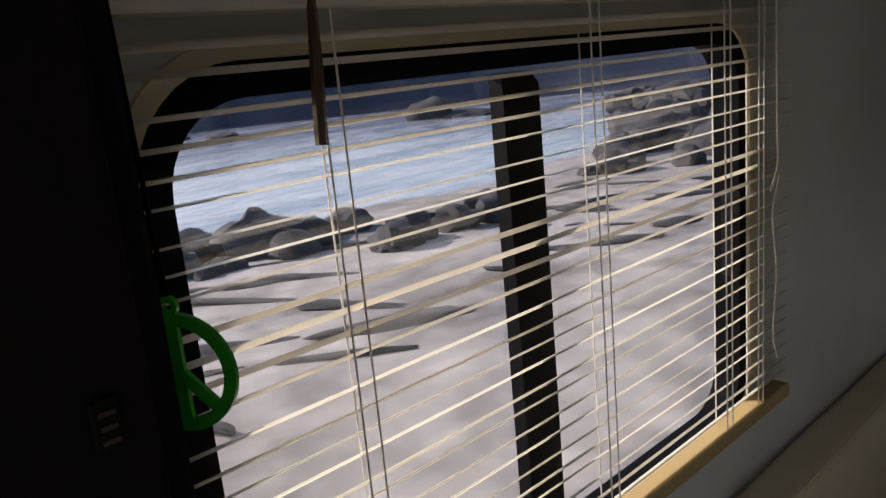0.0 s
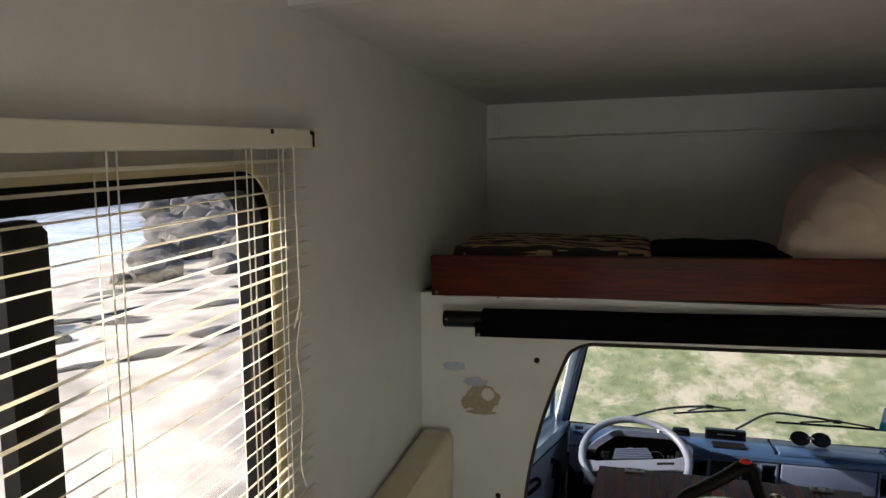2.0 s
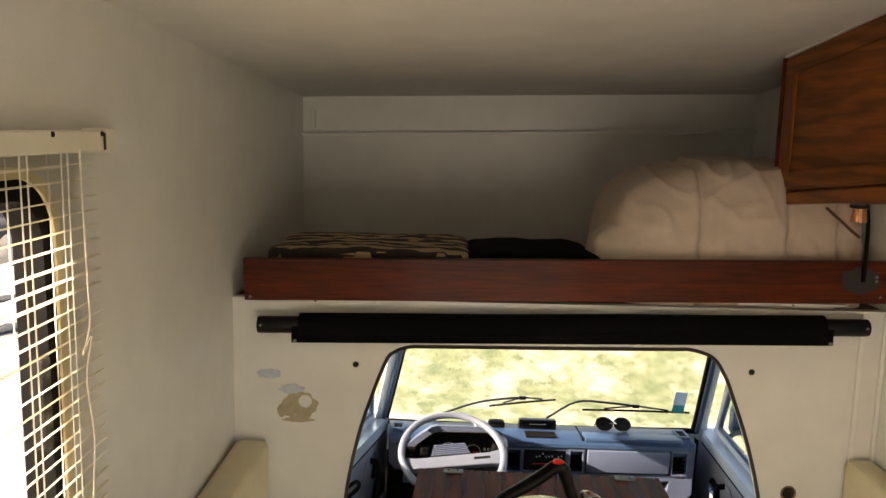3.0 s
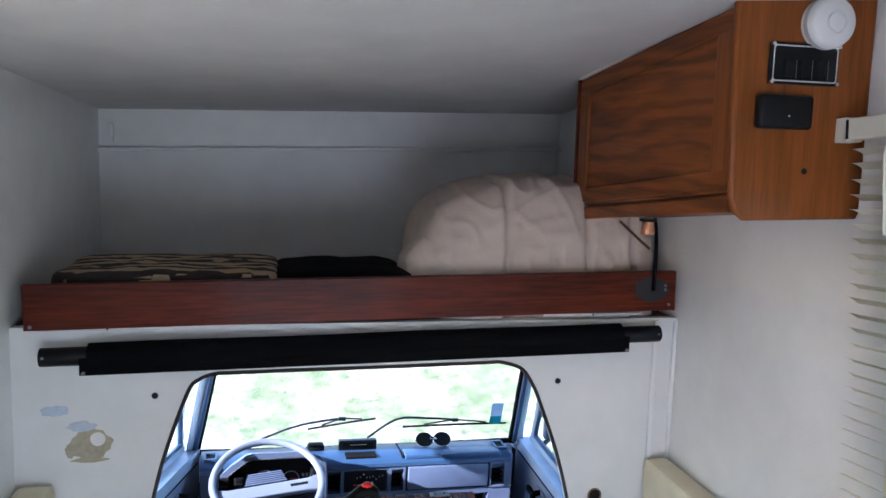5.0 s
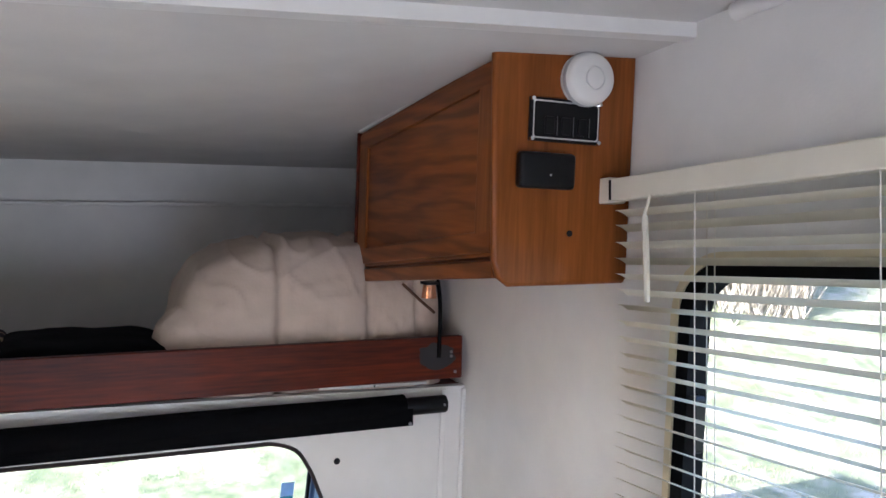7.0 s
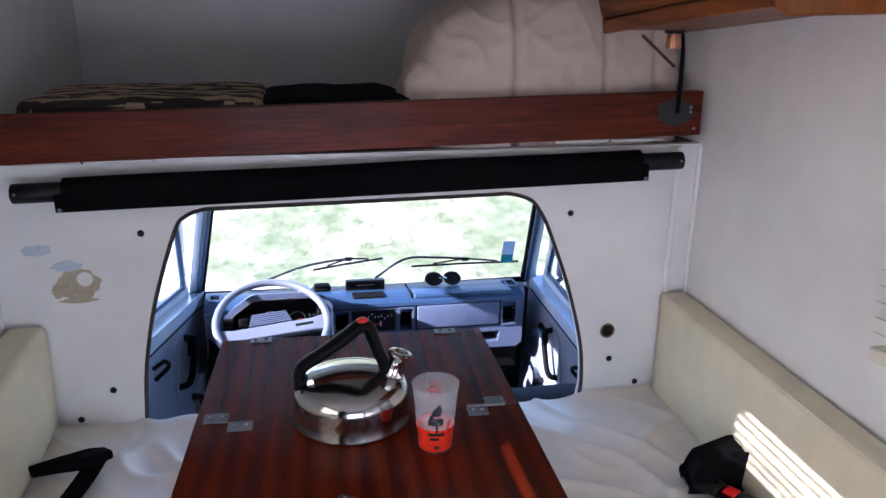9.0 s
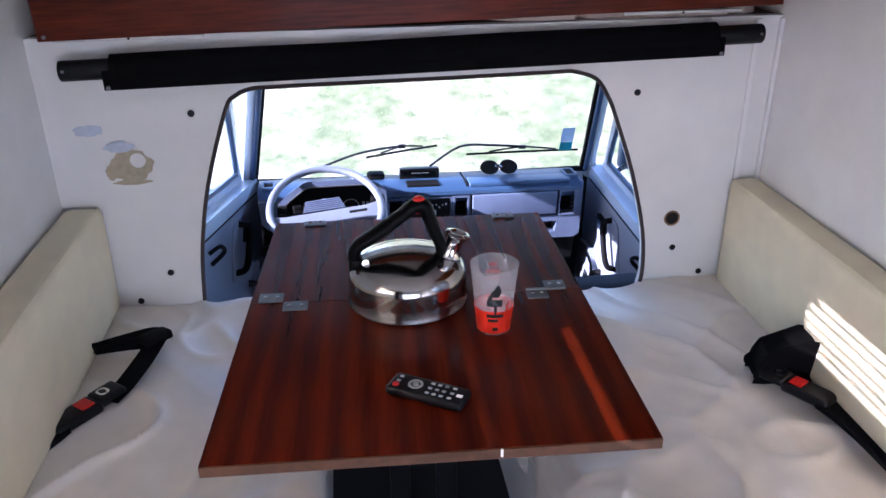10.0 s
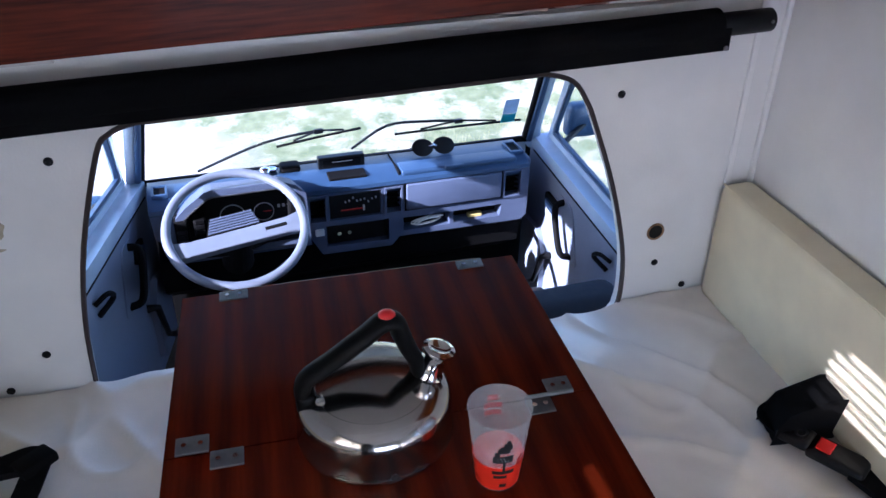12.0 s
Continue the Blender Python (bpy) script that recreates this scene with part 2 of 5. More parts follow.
def part(name, bm, material, parent=None, label="", smooth=None):
    """One mesh object out of a bmesh, under a thing or a part. smooth: the angle below which edges are shaded smooth."""
    me = bpy.data.meshes.new(name)
    bmesh.ops.recalc_face_normals(bm, faces=bm.faces[:])
    if smooth:
        for f in bm.faces:
            f.smooth = True
        for e in bm.edges:
            if len(e.link_faces) == 2 and e.calc_face_angle(0) > radians(smooth):
                e.smooth = False
    bm.to_mesh(me)
    bm.free()
    me.materials.append(material)
    ob = new(name, me)
    if parent is not None:
        ob.parent = parent
    if label:
        ob["label"] = label
    return ob


def thing(name, label, category, group="", at=None, kind=""):
    ob = new(name)
    ob.empty_display_size = 0.05
    if at is not None:
        ob.matrix_world = at
    return tagged(ob, label, category, group, kind)


def moved(bm, m):
    bmesh.ops.transform(bm, matrix=m, verts=bm.verts[:])
    return bm


def box(lo, hi, bevel=0.0, seg=2, m=None, bm=None):
    b = bmesh.new()
    bmesh.ops.create_cube(b, size=1.0)
    c, s = [(a + d) / 2 for a, d in zip(lo, hi)], [abs(d - a) for a, d in zip(lo, hi)]
    for v in b.verts:
        v.co = Vector([v.co[i] * s[i] + c[i] for i in range(3)])
    if bevel:
        bmesh.ops.bevel(b, geom=b.edges[:], offset=bevel, segments=seg, profile=0.5, affect="EDGES")
    if m is not None:
        moved(b, m)
    return joined(bm, b) if bm is not None else b


def joined(bm, other):
    me = bpy.data.meshes.new("tmp")
    other.to_mesh(me)
    other.free()
    bm.from_mesh(me)
    bpy.data.meshes.remove(me)
    return bm


def cyl(p0, p1, r0, r1=None, seg=24, bm=None, caps=True, bevel=0.0):
    b = bmesh.new()
    p0, p1 = Vector(p0), Vector(p1)
    bmesh.ops.create_cone(b, cap_ends=caps, segments=seg, radius1=r0, radius2=r0 if r1 is None else r1, depth=(p1 - p0).length)
    if bevel:
        bmesh.ops.bevel(b, geom=[e for e in b.edges if e.calc_face_angle(0) > 1.0], offset=bevel, segments=2, profile=0.5, affect="EDGES")
    moved(b, Matrix.Translation((p0 + p1) / 2) @ (p1 - p0).to_track_quat("Z", "Y").to_matrix().to_4x4())
    return joined(bm, b) if bm is not None else b


def tube(points, r, seg=8, bm=None, flat=1.0, side=None, closed=False):
    """A round (or, with flat, oval) bar swept along points; r may be a list. side: the direction kept as the oval's wide way."""
    b = bmesh.new()
    pts = [Vector(p) for p in points]
    rings, n = [], len(pts)
    ref = Vector(side) if side is not None else None
    for i, p in enumerate(pts):
        d = (pts[(i + 1) % n] - pts[i - 1]) if closed else (pts[min(i + 1, n - 1)] - pts[max(i - 1, 0)])
        d.normalize()
        u = ref if ref is not None else (Vector((0, 0, 1)) if abs(d.z) < 0.9 else Vector((1, 0, 0)))
        u = (u - d * u.dot(d)).normalized()
        if ref is None and rings:
            u = (prev - d * prev.dot(d)).normalized()
        prev = u
        w = d.cross(u)
        rr = r[i] if isinstance(r, (list, tuple)) else r
        rings.append([b.verts.new(p + u * (rr * math.cos(a)) + w * (rr * flat * math.sin(a))) for a in [2 * math.pi * k / seg for k in range(seg)]])
    for i in range(n if closed else n - 1):
        a, c = rings[i], rings[(i + 1) % n]
        for k in range(seg):
            b.faces.new((a[k], a[(k + 1) % seg], c[(k + 1) % seg], c[k]))
    if not closed:
        b.faces.new(rings[0]), b.faces.new(rings[-1])
    return joined(bm, b) if bm is not None else b


def lathe(profile, seg=48, at=(0, 0, 0)):
    """Turns (radius, height) pairs about the z axis."""
    b = bmesh.new()
    rings = []
    for r, z in profile:
        if r < 1e-5:
            rings.append([b.verts.new((at[0], at[1], at[2] + z))])
        else:
            rings.append([b.verts.new((at[0] + r * math.cos(2 * math.pi * k / seg), at[1] + r * math.sin(2 * math.pi * k / seg), at[2] + z)) for k in range(seg)])
    for a, c in zip(rings, rings[1:]):
        for k in range(seg):
            k2 = (k + 1) % seg
            if len(a) == 1 and len(c) > 1:
                b.faces.new((a[0], c[k], c[k2]))
            elif len(c) == 1 and len(a) > 1:
                b.faces.new((a[k], a[k2], c[0]))
            elif len(a) > 1:
                b.faces.new((a[k], a[k2], c[k2], c[k]))
    return b


def rounded(x0, y0, x1, y1, r, seg=8):
    """A rounded rectangle as a loop of 2D points."""
    out = []
    for cx, cy, a0 in ((x1 - r, y1 - r, 0), (x0 + r, y1 - r, 90), (x0 + r, y0 + r, 180), (x1 - r, y0 + r, 270)):
        out += [(cx + r * math.cos(radians(a0 + 90 * k / seg)), cy + r * math.sin(radians(a0 + 90 * k / seg))) for k in range(seg + 1)]
    return out


def sheet(outer, holes, thick, to3d, bevel=0.0):
    """A plate with holes: 2D loops, laid into the world by to3d(u, v, depth)."""
    b = bmesh.new()
    edges = []
    for loop in (outer, *holes):
        vs = [b.verts.new((u, v, 0)) for u, v in loop]
        edges += [b.edges.new((vs[i], vs[(i + 1) % len(vs)])) for i in range(len(vs))]
    bmesh.ops.triangle_fill(b, use_beauty=True, use_dissolve=False, edges=edges, normal=(0, 0, 1))
    ext = bmesh.ops.extrude_face_region(b, geom=b.faces[:])
    for v in [g for g in ext["geom"] if isinstance(g, bmesh.types.BMVert)]:
        v.co.z = thick
    for v in b.verts:
        v.co = Vector(to3d(*v.co))
    return b


def ring(outer, inner, thick, to3d):
    """A frame between two loops with the same number of points."""
    b = bmesh.new()
    n = len(outer)
    rows = [[b.verts.new(to3d(u, v, d)) for u, v in loop] for loop, d in ((outer, 0), (outer, thick), (inner, thick), (inner, 0))]
    for i in range(4):
        a, c = rows[i], rows[(i + 1) % 4]
        for k in range(n):
            b.faces.new((a[k], a[(k + 1) % n], c[(k + 1) % n], c[k]))
    return b


def profile_x(poly, x0, x1):
    """A (y, z) polygon drawn out along x."""
    b = bmesh.new()
    a, c = [b.verts.new((x0, y, z)) for y, z in poly], [b.verts.new((x1, y, z)) for y, z in poly]
    n = len(poly)
    b.faces.new(a), b.faces.new(c[::-1])
    for i in range(n):
        b.faces.new((a[i], a[(i + 1) % n], c[(i + 1) % n], c[i]))
    return b


def ribbon(points, width, thick, side):
    """A flat strap along points, its width lying along side (one vector, or one for each point)."""
    b = bmesh.new()
    pts, rows = [Vector(p) for p in points], []
    for i, p in enumerate(pts):
        d = (pts[min(i + 1, len(pts) - 1)] - pts[max(i - 1, 0)]).normalized()
        s = d.cross(Vector((0, 0, 1))) if side is None else Vector(side[i] if isinstance(side, list) else side)
        s = (s - d * s.dot(d)).normalized()
        n = d.cross(s)
        rows.append([b.verts.new(p + s * a * width / 2 + n * c * thick / 2) for a, c in ((-1, -1), (1, -1), (1, 1), (-1, 1))])
    for a, c in zip(rows, rows[1:]):
        for k in range(4):
            b.faces.new((a[k], a[(k + 1) % 4], c[(k + 1) % 4], c[k]))
    b.faces.new(rows[0]), b.faces.new(rows[-1])
    return b


def smooth_line(points, steps=6):
    """Catmull-Rom through the points."""
    p = [Vector(q) for q in points]
    p = [p[0] * 2 - p[1]] + p + [p[-1] * 2 - p[-2]]
    out = []
    for i in range(1, len(p) - 2):
        for k in range(steps):
            t = k / steps
            out.append(0.5 * (2 * p[i] + (p[i + 1] - p[i - 1]) * t + (2 * p[i - 1] - 5 * p[i] + 4 * p[i + 1] - p[i + 2]) * t * t + (3 * p[i] - p[i - 1] - 3 * p[i + 1] + p[i + 2]) * t ** 3))
    return out + [p[-2]]


def lump(lo, hi, cuts, amp, scale, seed, power=4.0):
    """A soft padded body: a box swollen to a cushion, with folds."""
    b = bmesh.new()
    bmesh.ops.create_cube(b, size=2.0)
    bmesh.ops.subdivide_edges(b, edges=b.edges[:], cuts=cuts, use_grid_fill=True)
    c, s = [(a + d) / 2 for a, d in zip(lo, hi)], [(d - a) / 2 for a, d in zip(lo, hi)]
    for v in b.verts:
        q = v.co
        k = (abs(q.x) ** power + abs(q.y) ** power + abs(q.z) ** power) ** (1 / power)
        q = q / k
        p = Vector([q[i] * s[i] + c[i] for i in range(3)])
        f = noise.fractal(Vector((p.x * scale + seed, p.y * scale, p.z * scale * 0.7)), 1.0, 2.0, 4)
        fold = abs(noise.noise(Vector((p.x * scale * 1.7 + p.z * 4 + seed * 2, p.y * scale, p.z * scale * 0.4))))
        crease = abs(noise.noise(Vector((p.x * scale * 3.1 - p.z * 9 + seed, p.y * scale * 2, p.z * scale * 0.9 + seed))))
        v.co = p + q.normalized() * amp * (f * 0.8 - 1.2 * fold + 0.5 * min(crease, 0.35))
    return b

# ---- the camper's shell ----
XL, XR, ZC = -0.90, 0.92, 1.19          # inner faces of the side walls; floor of the berth over the cab


def wall_left_at(u, v, d):
    return (XL - d, u, v)


def wall_right_at(u, v, d):
    return (XR + d, u, v)


def bulk_at(u, v, d):
    return (u, d, v)


SIDE = [(-3.1, 0.0), (0.03, 0.0), (0.03, ZC - 0.03), (1.11, ZC - 0.03), (1.11, 2.0), (-3.1, 2.2)]
WIN_L = (-1.995, 0.905, -0.985, 1.582)
WIN_R = (-1.800, 0.955, -0.872, 1.602)


def shear(y):
    """The window and the blind beside the cabinet rise a little towards the rear."""
    return -0.075 * (y + 0.87)


def window_right_at(u, v, d):
    return (XR + d, u, v + shear(u))


def side_wall(name, lay, win, label):
    k = 1 if lay is wall_right_at else 0
    w = part(name, sheet(SIDE, [[(u, v + k * shear(u)) for u, v in rounded(*win, 0.10)]], 0.035, lay), WHITE)
    return tagged(w, label, "wall", kind="structure")


side_wall("wall_left", wall_left_at, WIN_L, "white painted camper side wall with a rounded window opening")
side_wall("wall_right", wall_right_at, WIN_R, "white painted camper side wall with a rounded window opening")

OPEN = [(-0.595, 0.43), (-0.592, 0.50), (-0.577, 0.65), (-0.540, 0.82), (-0.476, 1.005), (-0.446, 1.043), (-0.405, 1.058), (-0.36, 1.0598), (-0.20, 1.062), (0.0, 1.064),
        (0.20, 1.067), (0.34, 1.0692), (0.385, 1.069), (0.445, 1.048), (0.480, 1.00), (0.503, 0.95), (0.563, 0.79), (0.608, 0.62), (0.619, 0.50), (0.612, 0.44), (0.59, 0.41), (-0.57, 0.41)]
OPEN3 = smooth_line([(u, 0, v) for u, v in OPEN[:-2]], 4) + [Vector((0.59, 0, 0.41)), Vector((-0.57, 0, 0.41))]
bulk = part("wall_front", sheet([(XL, 0), (XR, 0), (XR, ZC), (XL, ZC)], [[(p.x, p.z) for p in OPEN3]], 0.03, bulk_at), WHITE)
tagged(bulk, "white painted bulkhead with an opening through to the cab", "wall", kind="structure")
edging = part("trim", tube([(p.x, 0.0, p.z) for p in OPEN3], 0.0075, 8, flat=0.7, side=(0, 1, 0), closed=True), BROWNSEAL)
tagged(edging, "dark brown rubber edging round the cab opening", "trim", kind="structure")

# unseen wall; its opening is assumed and made to hold the fill lamp
rear = part("wall_rear", sheet([(XL, 0), (XR, 0), (XR, 2.2), (XL, 2.2)], [rounded(-0.6, 0.30, 0.6, 1.14, 0.08)], 0.035, lambda u, v, d: (u, -3.1 - d, v)), WHITE)
tagged(rear, "unseen white rear wall of the camper with an assumed opening for the fill lamp", "wall", kind="structure")
berth_front = part("wall_berth_front", box((XL, 1.08, ZC), (XR, 1.11, 1.95)), WHITE)
tagged(berth_front, "white front wall of the berth over the cab", "wall", kind="structure")
# unseen floor, given dark wood so less light bounces inside the berth
berth_floor = part("floor_berth", box((XL, 0.031, ZC - 0.03), (XR, 1.08, ZC - 0.002)), MAHOG)
tagged(berth_floor, "unseen berth floor over the cab, dark mahogany to cut bounced light", "floor", kind="structure")
floor = part("floor", box((XL, -3.1, -0.05), (XR, 0.0, 0.0)), CARPET)
tagged(floor, "black carpeted camper floor", "floor", kind="structure")



def roof(x, y):
    """Height of the ceiling, which falls towards the berth and the driver's side."""
    return 1.922 + (0.070 - 0.022 * (y + 0.84)) * x - 0.064 * (y + 0.71)


def roofed(y0, y1, lift, thick):
    b = bmesh.new()
    vs = [b.verts.new((x, y, roof(x, min(y, 9)) + dz)) for y in (y0, y1) for x, dz in ((XL, lift), (XR, lift), (XR, lift + thick), (XL, lift + thick))]
    for f in ((0, 1, 2, 3), (7, 6, 5, 4), (0, 4, 5, 1), (1, 5, 6, 2), (2, 6, 7, 3), (3, 7, 4, 0)):
        b.faces.new([vs[i] for i in f])
    return b


front_ceiling = part("ceiling_front", roofed(-0.84, 1.11, 0.0, 0.03), CEIL)
tagged(front_ceiling, "off-white ceiling sloping down over the berth", "ceiling", kind="structure")
rear_ceiling = part("ceiling", roofed(-3.1, -0.84, 0.022, 0.03), CEIL)
tagged(rear_ceiling, "off-white lined camper ceiling", "ceiling", kind="structure")
lip = part("trim", roofed(-0.876, -0.842, -0.004, 0.025), WHITEPL)
tagged(lip, "white plastic strip across the ceiling joint", "trim", kind="structure")
for x, s in ((XL, 1), (XR, -1)):
    cove = part("trim", tube([(x + s * 0.012, y, roof(x, y) + 0.008) for y in (-3.1, -2.0, -0.98)], 0.016, 10), WHITEPL, smooth=50)
    tagged(cove, "white rounded plastic strip between wall and ceiling", "trim", kind="structure")
strip = part("trim", box((XL, 1.050, -0.007), (XR, 1.08, 0.007), 0.003, m=Matrix.Translation((0, 0, 1.658)) @ Matrix.Rotation(radians(-1.6), 4, "Y")), WHITEPL)
tagged(strip, "white ledge along the berth's front wall", "trim", kind="structure")
bead = part("trim", box((-0.86, 1.05, 1.66), (-0.845, 1.08, 1.73), 0.003), WHITEPL)
tagged(bead, "short white corner bead in the berth", "trim", kind="structure")


def side_window(name, lay, win, mullion, latch, label):
    """A sliding window: black frame, rail between the panes, two panes, cream rim inside."""
    w = thing(name, label, "window", kind="structure")
    y0, z0, y1, z1 = win
    out = rounded(y0, z0, y1, z1, 0.10)
    mid = rounded(y0 + 0.030, z0 + 0.030, y1 - 0.030, z1 - 0.030, 0.074)
    part("window_frame", ring(out, mid, 0.045, lambda u, v, d: lay(u, v, d - 0.004)), RUBBER, w, "black rubber window frame", 40)
    lipo = rounded(y0 - 0.016, z0 - 0.016, y1 + 0.016, z1 + 0.016, 0.114)
    part("rim", ring(lipo, out, 0.008, lambda u, v, d: lay(u, v, d - 0.0085)), VINYL, w, "cream rim round the frame")
    a, b = mullion
    ch = 0.016
    pts = [(a, z0 + 0.03), (b, z0 + 0.03), (b, z1 - 0.05), (b - ch, z1 - 0.036), (a + 0.004, z1 - 0.036), (a, z1 - 0.042)]
    part("rail", sheet(pts, [], 0.02, lambda u, v, d: lay(u, v, d + 0.004)), RUBBER, w, "black upright rail between the panes")
    for lo, hi, dep in ((y0 + 0.02, b - 0.01, 0.018), (a + 0.01, y1 - 0.02, 0.028)):
        p = part("pane", sheet([(lo, z0 + 0.02), (hi, z0 + 0.02), (hi, z1 - 0.02), (lo, z1 - 0.02)], [], 0.003, lambda u, v, d: lay(u, v, d + dep)), GLASS, w)
        p.visible_shadow = False
    ly, l0, l1 = latch
    hb = sheet(rounded(ly - 0.012, l0, ly + 0.012, l1, 0.008, 4), [], 0.02, lambda u, v, d: lay(u, v, d - 0.012))
    part("latch", hb, BLACKPL, w, "black plastic window latch")
    return w


side_window("window_1", wall_left_at, WIN_L, (-1.564, -1.500), (-1.040, 1.18, 1.32), "sliding camper window in a black frame with rounded corners")
side_window("window_2", window_right_at, WIN_R, (-1.36, -1.30), (-0.925, 1.27, 1.37), "sliding camper window in a black frame with rounded corners")


def venetian(name, x, inward, y_end, y_far, z_top, rail_h, pitch, count, slat_w, tilt, ends, material, cords, label, lean=0.0):
    """A slatted blind: head rail with end bracket, slats, ladder cords, bottom rail, tilt wand."""
    w = thing(name, label, "blind")
    lo, hi = min(x - 0.016, x + 0.016), max(x - 0.016, x + 0.016)
    part("head_rail", box((lo, y_far, z_top - rail_h), (hi, y_end - 0.03, z_top), 0.003), material, w)
    part("bracket", box((lo - 0.003, y_end - 0.036, z_top - rail_h - 0.003), (hi + 0.003, y_end, z_top + 0.003), 0.002), material, w, "end bracket of the rail")
    part("bracket_slot", box((x + inward * 0.0195 - 0.001, y_end - 0.042, z_top - rail_h + 0.002), (x + inward * 0.0195 + 0.001, y_end - 0.037, z_top - 0.003)), BLACKPL, w)
    b = bmesh.new()
    n = 4
    y_s = y_end - ends
    grid = [[b.verts.new(((k / n - 0.5) * slat_w, y, 0.0022 * (1 - (2 * k / n - 1) ** 2))) for k in range(n + 1)] for y in (y_far + 0.01, y_s)]
    for k in range(n):
        b.faces.new((grid[0][k], grid[1][k], grid[1][k + 1], grid[0][k + 1]))
    bmesh.ops.solidify(b, geom=b.faces[:], thickness=0.0006)
    base = part("slat", b, material, w, smooth=40)
    z0 = z_top - rail_h - pitch * 0.8
    for i in range(count):
        s = base if i == 0 else base.copy()
        if i:
            scene.collection.objects.link(s)
            s.parent = w
        r = random.Random(i * 7 + int(x * 100))
        s.matrix_basis = Matrix.Translation((x, 0, z0 - i * pitch + r.uniform(-0.0012, 0.0012))) @ Matrix.Rotation(radians(tilt(z0 - i * pitch) + r.uniform(-3, 3)), 4, "Y") @ Matrix.Rotation(radians(r.uniform(-0.12, 0.12)), 4, "X")
    zb = z0 - count * pitch
    part("bottom_rail", box((x - 0.016, y_far + 0.01, zb - 0.020), (x + 0.016, y_s, zb + 0.006), 0.004), TAN if inward > 0 else material, w)
    for y in cords:
        c = bmesh.new()
        for dx, dy in ((-0.5, 0.0), (0.5, 0.006), (0.5, -0.012)):
            tube([(x + dx * slat_w * 1.02, y + dy, z) for z in (z_top - rail_h, (z_top + zb) / 2, zb)], 0.0011, 5, bm=c)
        part("ladder_cord", c, CORD, w)
    return w, z0, zb


bl, zl0, zlb = venetian("venetian_blind", -0.868, 1, -0.862, -2.012, 1.648, 0.032, 0.0240, 27, 0.025, lambda z: -40 if z < 1.19 else (-34 if z < 1.385 else -12), 0.050, SLAT, (-1.83, -1.45, -1.13, -1.02),
                        "cream aluminium slatted blind over the camper window")
part("tilt_wand", tube([(-0.838, -1.852, 1.632), (-0.838, -1.854, 1.615), (-0.836, -1.858, 1.57), (-0.836, -1.862, 1.51)], [0.002, 0.004, 0.0055, 0.0055], 6), WAND, bl, "brown translucent tilt wand", 20)
pull = smooth_line([(-0.848, -0.99, 1.62), (-0.846, -0.988, 1.42), (-0.842, -0.995, 1.36), (-0.842, -1.02, 1.32), (-0.842, -0.99, 1.34), (-0.842, -1.012, 1.28), (-0.844, -0.992, 1.18), (-0.842, -1.008, 1.08), (-0.842, -0.99, 1.03)], 6)
part("pull_cord", tube(pull, 0.0013, 5), CORD, bl, "knotted cream pull cord")
for y in (-1.06, -0.905):
    part("screw", cyl((-0.850, y, 1.643), (-0.853, y, 1.643), 0.004, seg=10), HOLE, bl)
br_, zr0, zrb = venetian("venetian_blind", 0.868, -1, -0.706, -1.86, 1.745, 0.042, 0.0292, 25, 0.030, lambda z: 24, 0.048, SLAT_R, (-0.97, -1.30, -1.65),
                         "pale aluminium slatted blind over the camper window beside the cabinet")
br_.matrix_world = Matrix.Translation((0, -0.706, 1.70)) @ Matrix.Rotation(radians(-4.2), 4, "X") @ Matrix.Translation((0, 0.706, -1.70))
part("tilt_wand", tube([(0.842, -0.872, 1.705), (0.838, -0.862, 1.672), (0.838, -0.862, 1.665), (0.838, -0.866, 1.60), (0.838, -0.868, 1.52)], [0.0025, 0.003, 0.006, 0.006, 0.005], 6), SLAT_R, br_, "pale plastic tilt wand on a hook", 20)

# ---- bulkhead fittings ----
TILT = Matrix.Rotation(radians(-1.05), 4, "Y")
for x, z in ((-0.556, 1.004), (0.556, 1.009), (-0.667, 0.583), (0.787, 0.482), (0.700, 0.563), (-0.755, 0.505)):
    s = thing("screw", "dark round screw head in the white bulkhead", "screw", "bulkhead screws", Matrix.Translation((x, 0, z)))
    part("washer", lathe([(0, 0.0), (0.0085, 0.0), (0.0085, 0.002), (0.006, 0.0045), (0, 0.005)], 16), BLACKPL, s).matrix_basis = Matrix.Rotation(radians(90), 4, "X")
    part("head", lathe([(0, 0.003), (0.005, 0.003), (0.004, 0.0065), (0, 0.007)], 12), BLACKPL, s).matrix_basis = Matrix.Rotation(radians(90), 4, "X")
hole = thing("cable_hole", "round hole drilled through the white bulkhead", "hole", at=Matrix.Translation((0.688, -0.002, 0.653)) @ Matrix.Rotation(radians(90), 4, "X"))
part("bore", lathe([(0, 0.0), (0.018, 0.0), (0.018, 0.001), (0, 0.001)], 24), HOLE, hole)
part("rim", lathe([(0.0175, 0.0), (0.0225, 0.0), (0.0225, 0.0016), (0.0175, 0.0016), (0.0175, 0.0)], 24), HOLEWOOD, hole, "raw wood rim")



